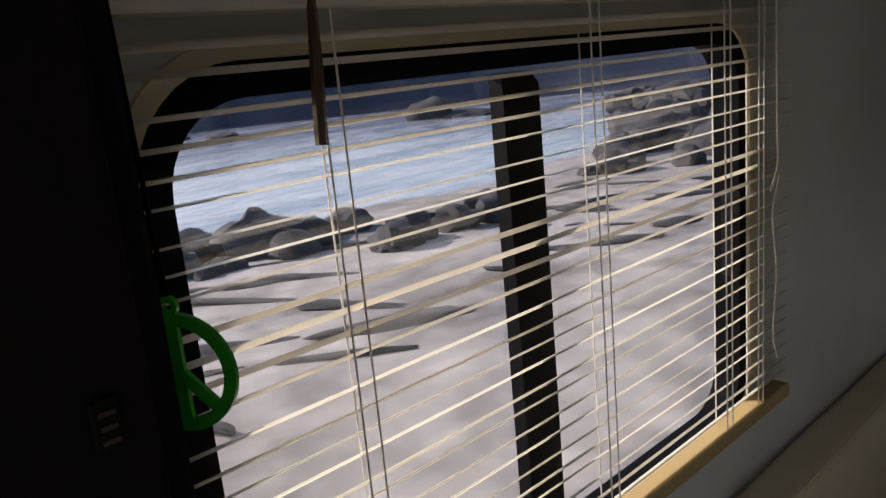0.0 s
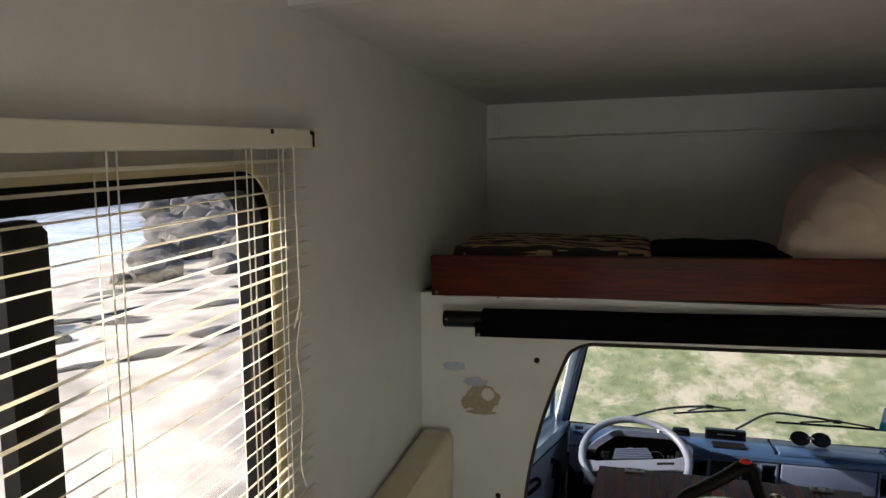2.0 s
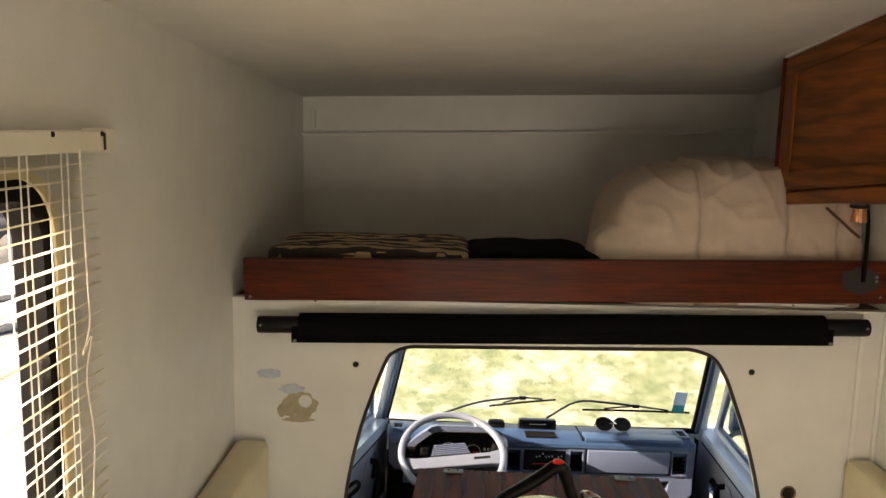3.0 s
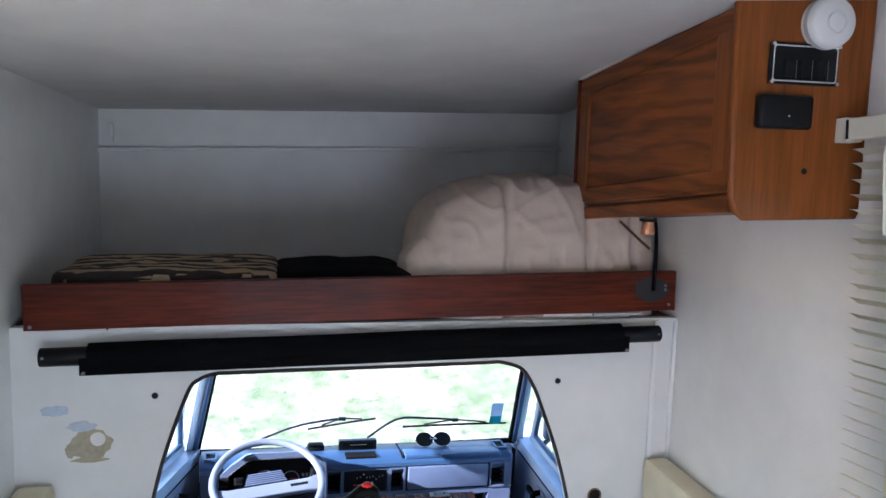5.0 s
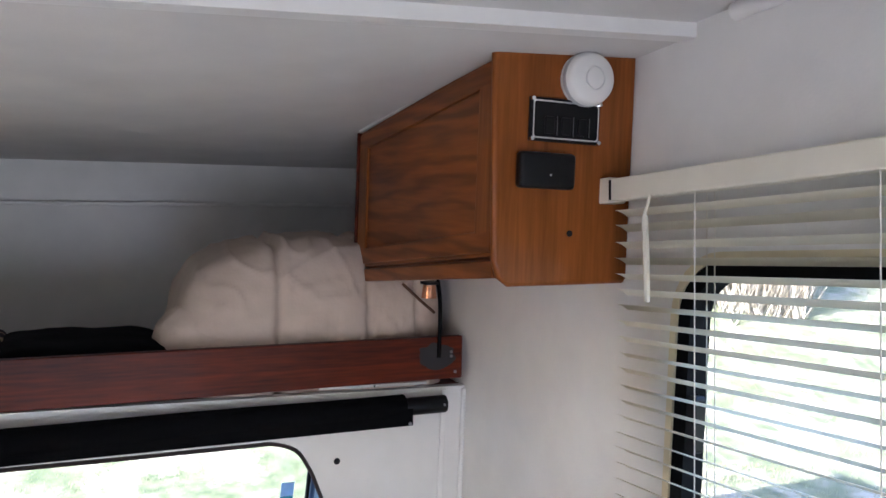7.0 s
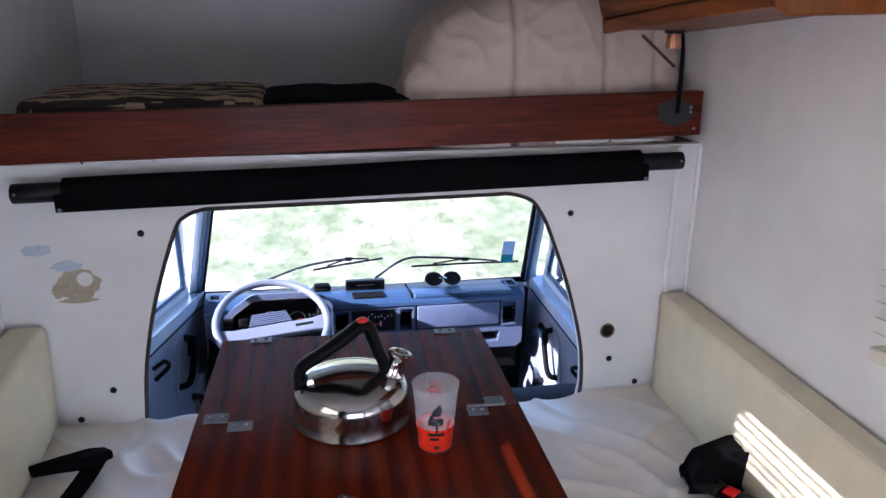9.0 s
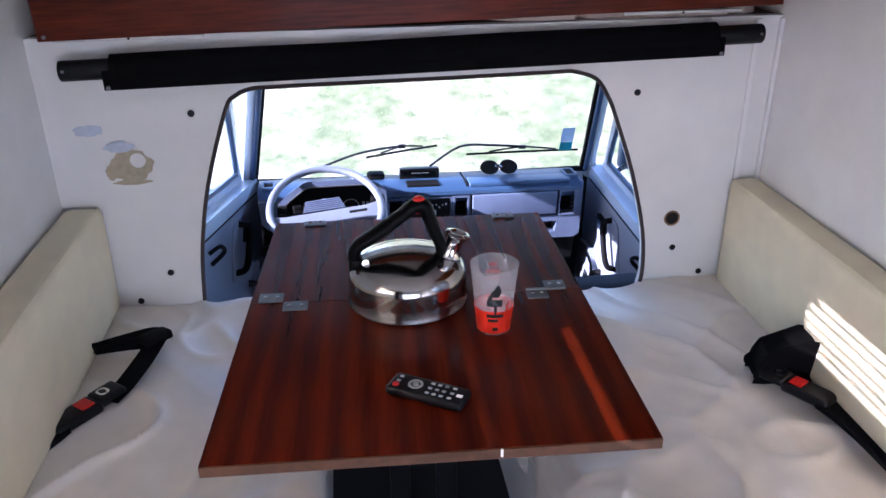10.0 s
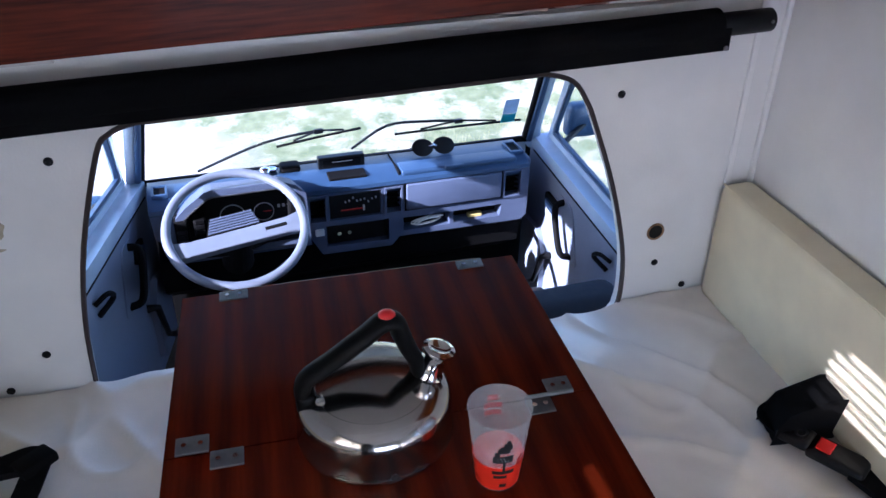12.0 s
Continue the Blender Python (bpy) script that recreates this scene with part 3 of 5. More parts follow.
def blot(cx, cz, rx, rz, seed, inner=0.0, layer=0):
    """A torn flat patch with a ragged outline on the bulkhead."""
    n = 40
    loop = []
    for k in range(n):
        a = 2 * math.pi * k / n
        f = 1 + 0.28 * noise.noise(Vector((math.cos(a) * 2.2 + seed, math.sin(a) * 2.2, 0)))
        loop.append((cx + rx * f * math.cos(a), cz + rz * f * math.sin(a)))
    holes = [[(cx + 0.35 * rx + inner * math.cos(2 * math.pi * k / 18), cz + 0.3 * rz + inner * math.sin(2 * math.pi * k / 18)) for k in range(18)]] if inner else []
    return sheet(loop, holes, 0.001, lambda u, v, d: (u, -0.0012 - 0.0014 * layer - d * 0.6, v))


dec = thing("torn_sticker", "torn beige remains of a sticker on the white bulkhead", "sticker")
part("patch", blot(-0.716, 0.880, 0.050, 0.042, 3.0, 0.019), BARE, dec)
part("shred", blot(-0.715, 0.838, 0.045, 0.007, 5.5, 0, 1), BARE, dec)
part("shred", blot(-0.765, 0.865, 0.012, 0.020, 9.0, 0, 2), BARE, dec)
part("shred", blot(-0.735, 0.930, 0.035, 0.014, 12.0, 0, 3), BLUETINT, dec)
sc = thing("torn_sticker", "pale blue scuff of an old sticker on the white bulkhead", "sticker")
part("patch", blot(-0.80, 0.972, 0.036, 0.014, 21.0), BLUETINT, sc)

board = thing("berth_board", "dark red-brown mahogany board along the berth", "board", at=Matrix.Translation((0.018, -0.02, 1.262)) @ TILT)
part("board", box((-0.878, -0.012, -0.058), (0.876, 0.012, 0.058), 0.002), MAHOG, board)
for x, z in ((-0.862, -0.048), (0.855, -0.040), (0.842, 0.016), (0.842, 0.004)):
    part("screw", cyl((x, -0.012, z), (x, -0.0145, z), 0.0045, seg=10), HINGE, board)
part("scorch", blot(0, 0, 0.055, 0.035, 2.0), PRINT, board, "dark worn mark").matrix_basis = Matrix.Translation((0.80, -0.0115, 0.005))
for x0, x1, z in ((-0.835, -0.50, 1.186), (0.50, 0.80, 1.206)):
    st = thing("metal_strip", "thin aluminium strip screwed under the mahogany board", "strip", "strips under the board")
    part("strip", box((x0, -0.010, z - 0.004), (x1, -0.0005, z + 0.004), 0.001), SCUFFMET, st)
    part("screw", cyl(((x0 + x1) / 2, -0.010, z), ((x0 + x1) / 2, -0.012, z), 0.003, seg=8), HOLE, st)
part("trim", box((0.846, -0.008, 0.45), (0.862, -0.0005, 1.185), 0.003), WHITEPL)["kind"] = "structure"
bpy.data.objects["trim"]["kind"] = "structure"
part("trim", box((XR - 0.012, -0.012, 0.45), (XR, 0.0, 1.185), 0.004), WHITEPL)["kind"] = "structure"

roll = thing("rolled_blind", "black cloth roller blind rolled up over the cab opening", "blind", at=Matrix.Translation((0.012, -0.05, 1.140)) @ TILT)
rb = bmesh.new()
tube([(x, 0.003 * math.sin(x * 3), 0.001 * math.sin(x * 9)) for x in [-0.715 + k * 0.0365 for k in range(40)]], 0.034, 20, bm=rb)
part("roll", rb, BLACKCLOTH, roll, smooth=60)
part("hem", box((-0.735, -0.028, -0.043), (0.725, -0.022, 0.002), 0.002), BLACKCLOTH, roll)
for s, x0, x1 in ((-1, -0.83, -0.71), (1, 0.71, 0.828)):
    part("end_tube", cyl((x0, 0, 0.001), (x1, 0, 0.001), 0.0235, seg=20, bevel=0.003), BLACKPL, roll, smooth=40)
    xs = x0 + 0.012 if s < 0 else x1 - 0.012
    part("screw", cyl((xs, -0.0225, 0.004), (xs, -0.0255, 0.004), 0.0035, seg=10), HINGE, roll)
    xe = -0.725 if s < 0 else 0.716
    part("eyelet", cyl((xe, -0.028, -0.037), (xe, -0.031, -0.037), 0.005, seg=10), HINGE, roll)

# ---- wall cabinet ----
cab = thing("wall_cabinet", "brown oak wall cabinet with a panelled door under the ceiling", "cabinet")
Y0, Y1 = -0.71, 0.14


def slope(y):
    return -0.105 * (y - Y0)


def carcass(x0, x1, z0, z1, y0, y1, bevel=0.003):
    b = bmesh.new()
    vs = [b.verts.new((x, y, z + slope(y))) for y in (y0, y1) for x, z in ((x0, z0), (x1, z0), (x1, z1), (x0, z1))]
    for f in ((0, 1, 2, 3), (7, 6, 5, 4), (0, 4, 5, 1), (1, 5, 6, 2), (2, 6, 7, 3), (3, 7, 4, 0)):
        b.faces.new([vs[i] for i in f])
    bmesh.ops.recalc_face_normals(b, faces=b.faces[:])
    if bevel:
        bmesh.ops.bevel(b, geom=b.edges[:], offset=bevel, segments=2, profile=0.5, affect="EDGES")
    return b


part("body", carcass(0.655, XR - 0.001, 1.566, 1.962, Y0 + 0.02, Y1), OAK_H, cab)
part("bottom_rail", carcass(0.636, 0.656, 1.558, 1.592, Y0 + 0.022, Y1, 0.004), OAK_H, cab)
door = part("door", carcass(0.640, 0.656, 1.598, 1.972, Y0 + 0.022, Y1, 0.003), OAK_H, cab)
for z0, z1, y0, y1, m_ in ((1.606, 1.648, Y0 + 0.03, Y1 - 0.01, OAK_H), (1.918, 1.962, Y0 + 0.03, Y1 - 0.01, OAK_H), (1.640, 1.925, Y0 + 0.03, Y0 + 0.10, OAK_V), (1.640, 1.925, Y1 - 0.08, Y1 - 0.01, OAK_V)):
    part("frame_rail", carcass(0.634, 0.642, z0, z1, y0, y1, 0.003), m_, door)
endp = sheet([(0.620, 1.97), (0.634, 1.585), (0.642, 1.562), (0.660, 1.549), (0.918, 1.556), (0.918, 1.992), (0.622, 1.975)], [], 0.022, lambda u, v, d: (u, Y0 + d, v))
part("end_panel", endp, OAK_V, cab)
part("edge_bead", tube([(0.621, Y0 + 0.008, 1.968), (0.634, Y0 + 0.008, 1.59), (0.643, Y0 + 0.008, 1.563), (0.66, Y0 + 0.008, 1.550), (0.80, Y0 + 0.008, 1.553), (0.915, Y0 + 0.008, 1.556)], 0.009, 8), OAK_V, cab, smooth=60)
part("back_edge", carcass(0.630, 0.645, 1.556, 1.972, Y1 - 0.004, Y1 + 0.008, 0.002), MAHOG, cab)
part("top_gap", carcass(0.634, XR - 0.002, 1.972, 1.980, Y0 + 0.004, Y1, 0.0), WHITEPL, cab, "white sealant line at the ceiling")
part("screw", cyl((0.785, Y0, 1.642), (0.785, Y0 - 0.002, 1.642), 0.006, seg=12), HOLE, cab)
alarm = thing("smoke_alarm", "round white plastic smoke alarm on the oak cabinet", "alarm", at=Matrix.Translation((0.800, Y0, 1.929)) @ Matrix.Rotation(radians(90), 4, "X") @ Matrix.Diagonal((0.92, 0.92, 1.0, 1)))
part("housing", lathe([(0, 0.0), (0.053, 0.0), (0.054, 0.006), (0.054, 0.024), (0.050, 0.034), (0.045, 0.038), (0.024, 0.040), (0.023, 0.038), (0, 0.038)], 40), WHITEPL, alarm, smooth=35)
part("test_button", lathe([(0, 0.036), (0.020, 0.036), (0.020, 0.042), (0.018, 0.0435), (0, 0.0435)], 28), WHITEPL, alarm, smooth=40)
part("grille", lathe([(0.0535, 0.010), (0.0548, 0.010), (0.0548, 0.020), (0.0535, 0.020)], 40), GREYPRINT, alarm)
meter = thing("meter_panel", "black control panel in a chrome frame on the oak cabinet", "control panel", at=Matrix.Translation((0.762, Y0 - 0.001, 1.850)))
part("plate", box((-0.076, -0.006, -0.040), (0.076, 0, 0.040), 0.002), BLACKPL, meter)
part("bezel", ring(rounded(-0.071, -0.035, 0.071, 0.035, 0.006), rounded(-0.068, -0.032, 0.068, 0.032, 0.005), 0.003, lambda u, v, d: (u, -0.0062 - d, v)), CHROME, meter)
for x in (-0.035, 0.0, 0.035):
    part("rocker_switch", box((x - 0.010, -0.011, -0.026), (x + 0.010, -0.006, 0.006), 0.002), BLACKPL, meter)
    part("divider", box((x + 0.0165, -0.0075, -0.028), (x + 0.0176, -0.006, 0.008)), HINGE, meter)
for x in (-0.072, 0.072):
    for z in (-0.036, 0.036):
        part("screw", cyl((x, -0.006, z), (x, -0.012, z), 0.004, seg=10), CHROME, meter)
jb = thing("junction_box", "small black plastic box on the oak cabinet", "box", at=Matrix.Translation((0.720, Y0 - 0.001, 1.756)))
part("lid", box((-0.058, -0.026, -0.033), (0.058, 0, 0.033), 0.008, 3), BLACKPL, jb, smooth=40)
part("indicator", cyl((0.003, -0.026, -0.008), (0.003, -0.0275, -0.008), 0.002, seg=8), GREYPRINT, jb)
lamp = thing("reading_lamp", "small copper spotlight under the oak cabinet", "lamp", at=Matrix.Translation((0.76, -0.10, 1.490)))
part("base", lathe([(0, 0.002), (0.024, 0.002), (0.024, -0.004), (0.008, -0.008), (0, -0.008)], 20), BLACKPL, lamp)
part("shade", lathe([(0.010, 0.0), (0.016, -0.004), (0.020, -0.040), (0.018, -0.040), (0.012, -0.006)], 20), COPPER, lamp, smooth=40)
cable = thing("power_cable", "black cable running down the wall to the berth board", "cable")
part("cable", tube(smooth_line([(0.80, -0.06, 1.49), (0.815, -0.045, 1.44), (0.82, -0.04, 1.38), (0.822, -0.037, 1.28)], 6), 0.006, 6), RUBBER, cable, smooth=60)

# ---- berth bedding ----
duvet = thing("duvet", "rumpled off-white duvet bundled on the berth", "bedding")


def bundle(x0, x1, y0, y1, z0, top, seams, seed):
    """A folded quilt: soft upright front, stitched seams, creases and puckers along the foot."""
    b = bmesh.new()
    nu, nv, rows = 110, 70, []
    for i in range(nu + 1):
        x = x0 + (x1 - x0) * i / nu
        q = 2 * i / nu - 1
        e = max(0.0, 1 - abs(q) ** 10) ** 0.5
        h, row = top((x - x0) / (x1 - x0)) - z0, []
        for j in range(nv + 1):
            a = math.pi * j / nv
            c, s_ = math.cos(a), math.sin(a)
            y = (y0 + y1) / 2 - (y1 - y0) / 2 * math.copysign(abs(c) ** 0.42, c) * (0.25 + 0.75 * e)
            z = z0 + h * (abs(s_) ** 0.55) * (0.15 + 0.85 * e)
            g = noise.fractal(Vector((x * 5 + seed, y * 4, z * 5)), 1.0, 2.0, 3)
            r1 = 1 - abs(noise.noise(Vector((x * 9 + z * 7 + seed, y * 3, z * 5 - x * 4))))
            r2 = 1 - abs(noise.noise(Vector((x * 5 - z * 10 + seed, y * 4, z * 6 + 4))))
            low = max(0.0, 1 - (z - z0) / 0.16)
            puck = low * 0.012 * math.sin(x * 62 + 3 * math.sin(x * 17) - z * 45)
            out = 0.014 * g + 0.009 * r1 ** 12 + 0.007 * r2 ** 12 + puck
            for sx, lean_ in seams:
                out -= 0.020 * math.exp(-((x - sx - lean_ * (z - z0)) / 0.010) ** 2)
            out -= 0.016 * math.exp(-((z - z0 - 0.135 - 0.10 * (x - x0)) / 0.014) ** 2) * (1 if x < x0 + 0.42 else 0.3)
            n_ = Vector((q ** 5 * 0.6, -c, max(0.2, s_))).normalized()
            row.append(b.verts.new(Vector((x, y, z)) + n_ * out))
        rows.append(row)
    for r0, r1_ in zip(rows, rows[1:]):
        for k in range(nv):
            b.faces.new((r0[k], r1_[k], r1_[k + 1], r0[k + 1]))
    b.faces.new(rows[0]), b.faces.new(rows[-1])
    return b


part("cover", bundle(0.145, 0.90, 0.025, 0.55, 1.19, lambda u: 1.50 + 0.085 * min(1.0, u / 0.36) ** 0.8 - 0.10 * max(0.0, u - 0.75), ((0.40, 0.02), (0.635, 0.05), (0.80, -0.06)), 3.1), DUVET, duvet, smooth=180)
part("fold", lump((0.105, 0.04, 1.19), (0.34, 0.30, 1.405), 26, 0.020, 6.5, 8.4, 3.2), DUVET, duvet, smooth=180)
part("piping", tube(smooth_line([(0.73, 0.018, 1.475), (0.78, 0.008, 1.43), (0.825, 0.012, 1.395)], 5), 0.004, 6), EDGEW, duvet, "brown piping along the seam", 60)
blanket = thing("blanket", "folded beige and brown patterned blanket on the berth", "blanket")
part("cloth", lump((-0.82, 0.02, 1.19), (-0.24, 0.42, 1.330), 18, 0.007, 7.0, 1.7, 9.0), BLANKET, blanket, smooth=180)
dark = thing("folded_cloth", "black folded cloth lying on the berth", "cloth")
part("cloth", lump((-0.25, 0.03, 1.19), (0.14, 0.42, 1.326), 14, 0.008, 7.0, 5.7, 7.0), BLACKCLOTH, dark, smooth=180)

# ---- benches and cushions ----


def cover(x0, x1, y0, y1, z, edge_x, drop, seed, wrinkle):
    """A cotton cover over a bench: wrinkled top and a hanging front."""
    b = bmesh.new()
    nx, ny = 70, 150
    toward = 1 if edge_x == x1 else -1
    rows = []
    for j in range(ny + 1):
        y, row = y0 + (y1 - y0) * j / ny, []
        for i in range(nx + 9):
            if i <= nx:
                x = (x0 + (x1 - x0) * i / nx) if toward > 0 else (x1 + (x0 - x1) * i / nx)
                wx = x + 0.10 * noise.noise(Vector((x * 2.3, y * 2.0, seed + 3)))
                wy = y + 0.14 * noise.noise(Vector((x * 2.1, y * 1.7, seed + 8)))
                w = noise.fractal(Vector((wx * 2.6 + seed, wy * 1.9, 0.3)), 1.0, 2.0, 3) * 0.016
                f = 1 - abs(noise.noise(Vector((wx * 4.6 + wy * 2.4 + seed, wy * 1.5 - wx * 2, 2.0))))
                g = 1 - abs(noise.noise(Vector((wx * 2.2 - wy * 3.4 + seed, wy * 1.2 + wx * 3, 6.0))))
                m = 0.45 + noise.noise(Vector((x * 1.7, y * 1.3 + seed, 9)))
                dz = wrinkle * (w + 0.017 * f ** 12 * m + 0.012 * g ** 16 * (1 - m))
                dz *= min(1.0, abs(x - edge_x) / 0.05 + 0.3)
                near = max(0.0, (i - nx + 4) / 4)
                row.append(b.verts.new((x, y, z + dz - 0.012 * near ** 2)))
            else:
                k = i - nx
                sway = 0.010 * math.sin(y * 17 + seed) * k / 8 + 0.006 * math.sin(y * 41 + seed) * k / 8
                row.append(b.verts.new((edge_x + toward * (0.006 + sway), y, z - 0.014 - drop * k / 8)))
        rows.append(row)
    for a, c in zip(rows, rows[1:]):
        for k in range(len(a) - 1):
            b.faces.new((a[k], a[k + 1], c[k + 1], c[k]))
    return b


for nm, x0, x1, z, inner, seed, cx0, cx1, ctop, lbl in (("left", XL + 0.002, -0.285, 0.490, -0.285, 1.3, XL + 0.001, -0.800, 0.783, "bench seat with a rumpled cream cotton cover"),
                                                     ("right", 0.185, XR - 0.002, 0.448, 0.185, 7.7, 0.832, XR - 0.001, 0.767, "bench seat with a rumpled cream cotton cover in the sun")):
    be = thing("bench", lbl, "bench", "benches beside the table")
    part("base", box((x0, -1.72, 0.0), (x1, -0.002, z - 0.13), 0.004), WHITE, be)
    part("mattress", box((x0, -1.72, z - 0.128), (x1, -0.002, z - 0.026), 0.02, 3), VINYL, be)
    part("cotton_cover", cover(x0, x1, -1.71, -0.004, z, inner, 0.20, seed, 1.6), SHEET, be, smooth=180)
    cu = thing("back_cushion", "cream vinyl back cushion standing against the side wall", "cushion", "back cushions")
    b = box((cx0, -1.70, z + 0.004), (cx1, -0.006, ctop), 0.024, 4)
    bmesh.ops.subdivide_edges(b, edges=[e for e in b.edges if abs(e.verts[0].co.y - e.verts[1].co.y) > 1], cuts=30)
    for v in b.verts:
        v.co.x += 0.004 * noise.noise(Vector((v.co.y * 2.5 + seed, v.co.z * 3, 0)))
        v.co.z += 0.004 * noise.noise(Vector((v.co.y * 2.0 + seed, 5, v.co.x * 3)))
    part("pad", b, VINYL, cu, smooth=60)
    part("piping", tube([((cx1 if nm == "left" else cx0) + (-0.012 if nm == "left" else 0.012), y, ctop - 0.006) for y in [-1.69 + 0.056 * k for k in range(31)]], 0.003, 6), VINYL, cu)


def belt(name, path, sides, buckle, turn, label, tail):
    s = thing(name, label, "seat belt", "seat belts")
    part("webbing", ribbon(smooth_line(path, 6), 0.046, 0.004, sides), BLACKCLOTH, s)
    part("tail", ribbon(smooth_line(tail, 6), 0.050, 0.012, sides), BLACKCLOTH, s)
    m = Matrix.Translation(buckle) @ Matrix.Rotation(radians(turn), 4, "Z")
    bk = part("buckle", box((-0.055, -0.029, -0.010), (0.055, 0.029, 0.014), 0.009, 3, m), BLACKPL, s, smooth=40)
    part("button", box((0.012, -0.018, 0.0135), (0.042, 0.018, 0.018), 0.003, 2, m), RED, bk, "red release button")
    tg = part("tongue", box((0.050, -0.026, -0.004), (0.115, 0.026, 0.018), 0.008, 3, m), BLACKPL, s, smooth=40)
    part("slot", ring(rounded(0.062, -0.014, 0.086, 0.014, 0.010), rounded(0.067, -0.009, 0.081, 0.009, 0.008), 0.002, lambda u, v, d: m @ Vector((u, v, 0.0175 + d))), CHROME, tg, "chrome ring")
    return s


belt("seat_belt", [(-0.700, -0.410, 0.514), (-0.680, -0.36, 0.516), (-0.655, -0.28, 0.526), (-0.640, -0.235, 0.538), (-0.634, -0.205, 0.546), (-0.650, -0.192, 0.548), (-0.690, -0.195, 0.542), (-0.74, -0.199, 0.532), (-0.83, -0.206, 0.512)],
     None, (-0.758, -0.455, 0.512), 52, "black seat belt with a red button lying on the bench", [(-0.775, -0.485, 0.510), (-0.81, -0.56, 0.508), (-0.835, -0.66, 0.508), (-0.85, -0.80, 0.507)])
part("strap", ribbon(smooth_line([(-0.632, -0.212, 0.530), (-0.68, -0.208, 0.531), (-0.75, -0.212, 0.529), (-0.835, -0.220, 0.524)], 5), 0.040, 0.010, (0, -0.5, 0.85)), BLACKCLOTH, bpy.data.objects["seat_belt"])
part("fold", box((-0.034, -0.026, -0.011), (0.034, 0.026, 0.011), 0.006, 2, Matrix.Translation((-0.640, -0.205, 0.544)) @ Matrix.Rotation(radians(38), 4, "Z") @ Matrix.Rotation(radians(-12), 4, "X")), BLACKCLOTH, bpy.data.objects["seat_belt"], smooth=40)
belt("seat_belt", [(0.742, -0.48, 0.472), (0.725, -0.44, 0.474), (0.722, -0.42, 0.478), (0.74, -0.41, 0.480), (0.80, -0.40, 0.482)],
     None, (0.785, -0.552, 0.472), 122, "black seat belt with a red button lying against the cushion", [(0.80, -0.585, 0.469), (0.815, -0.64, 0.468), (0.825, -0.72, 0.468), (0.828, -0.82, 0.468)])
bpy.data.objects["seat_belt"].location = (-0.022, -0.055, 0.0)
bpy.data.objects["seat_belt.001"].location = (0.006, -0.035, 0.0)
pad = sheet([(-0.066, 0.002), (-0.062, 0.050), (-0.050, 0.078), (0.030, 0.112), (0.052, 0.108), (0.060, 0.080), (0.062, 0.002)], [], 0.070, lambda u, v, d: (0.768 + u * 0.97 + d * 0.22, -0.478 - u * 0.10 + d - v * 0.12, 0.452 + v))
bmesh.ops.bevel(pad, geom=[e for e in pad.edges if e.calc_face_angle(0) > 0.35], offset=0.007, segments=2, profile=0.5, affect="EDGES")
part("webbing_fold", pad, BLACKCLOTH, bpy.data.objects["seat_belt.001"], "folded black webbing standing up", 35)


# ---- table and what stands on it ----
TM = Matrix.Translation((-0.0845, -1.018, 0.74)) @ Matrix.Rotation(radians(-2.3), 4, "Z")
table = thing("folding_table", "glossy mahogany folding table with steel hinges between the benches", "table", at=TM)


def leaf(y0, y1, w0, w1):
    return sheet([(-w0, y0), (w0, y0), (w1, y1), (-w1, y1)], [], 0.02, lambda u, v, d: (u, v, d))


part("leaf", leaf(0.0, 0.470, 0.3365, 0.328), TABLEW, table)
part("leaf", leaf(0.472, 0.872, 0.328, 0.319), TABLEW, table)
part("edge_band", box((-0.3365, -0.003, 0.0015), (0.3365, -0.0002, 0.0185)), EDGEW, table, "raw worn plywood edge")
part("flap", box((-0.25, 0.875, -0.36), (0.25, 0.893, 0.012), 0.003), TABLEW, table, "hanging end flap")
part("chip", box((0.095, -0.005, 0.006), (0.099, -0.002, 0.019)), WHITEPL, table)
for s in (-1, 1):
    part("leg", box((s * 0.05 - 0.022, 0.42, -0.74), (s * 0.05 + 0.022, 0.464, 0.0), 0.004), BLACKPL, table)
part("foot", box((-0.16, 0.38, -0.74), (0.16, 0.50, -0.715), 0.005), BLACKPL, table)


def hinge(x, y, turn, parent):
    m = Matrix.Translation((x, y, 0.0202)) @ Matrix.Rotation(radians(turn), 4, "Z")
    h = part("hinge", joined(box((-0.042, -0.036, 0), (0.0, -0.002, 0.003), 0.001, m=m), box((0.0, 0.002, 0), (0.042, 0.036, 0.003), 0.001, m=m)), HINGE, parent, "steel hinge")
    part("knuckle", cyl(m @ Vector((-0.04, 0, 0.003)), m @ Vector((0.04, 0, 0.003)), 0.0035, seg=8), HINGE, h)
    for px, py in ((-0.03, -0.018), (-0.012, -0.018), (0.012, 0.018), (0.03, 0.018)):
        part("rivet", cyl(m @ Vector((px, py, 0.003)), m @ Vector((px, py, 0.005)), 0.004, seg=10), CHROME, h)


hinge(0.257, 0.471, 0, table)
for x, y0, y1 in ((-0.288, 0.472, 0.507), (-0.238, 0.436, 0.470)):
    h = part("hinge", box((x - 0.024, y0, 0.0202), (x + 0.024, y1, 0.0235), 0.001), HINGE, table, "steel hinge leaf")
    for px in (-0.012, 0.012):
        part("rivet", cyl((x + px, (y0 + y1) / 2, 0.0235), (x + px, (y0 + y1) / 2, 0.0255), 0.004, seg=10), CHROME, h)
for x in (-0.226, 0.228):
    h = part("hinge", box((x - 0.026, 0.845, 0.0202), (x + 0.026, 0.872, 0.0235), 0.001), HINGE, table, "steel hinge leaf")
    for px in (-0.012, 0.012):
        part("rivet", cyl((x + px, 0.859, 0.0235), (x + px, 0.859, 0.0255), 0.004, seg=10), CHROME, h)

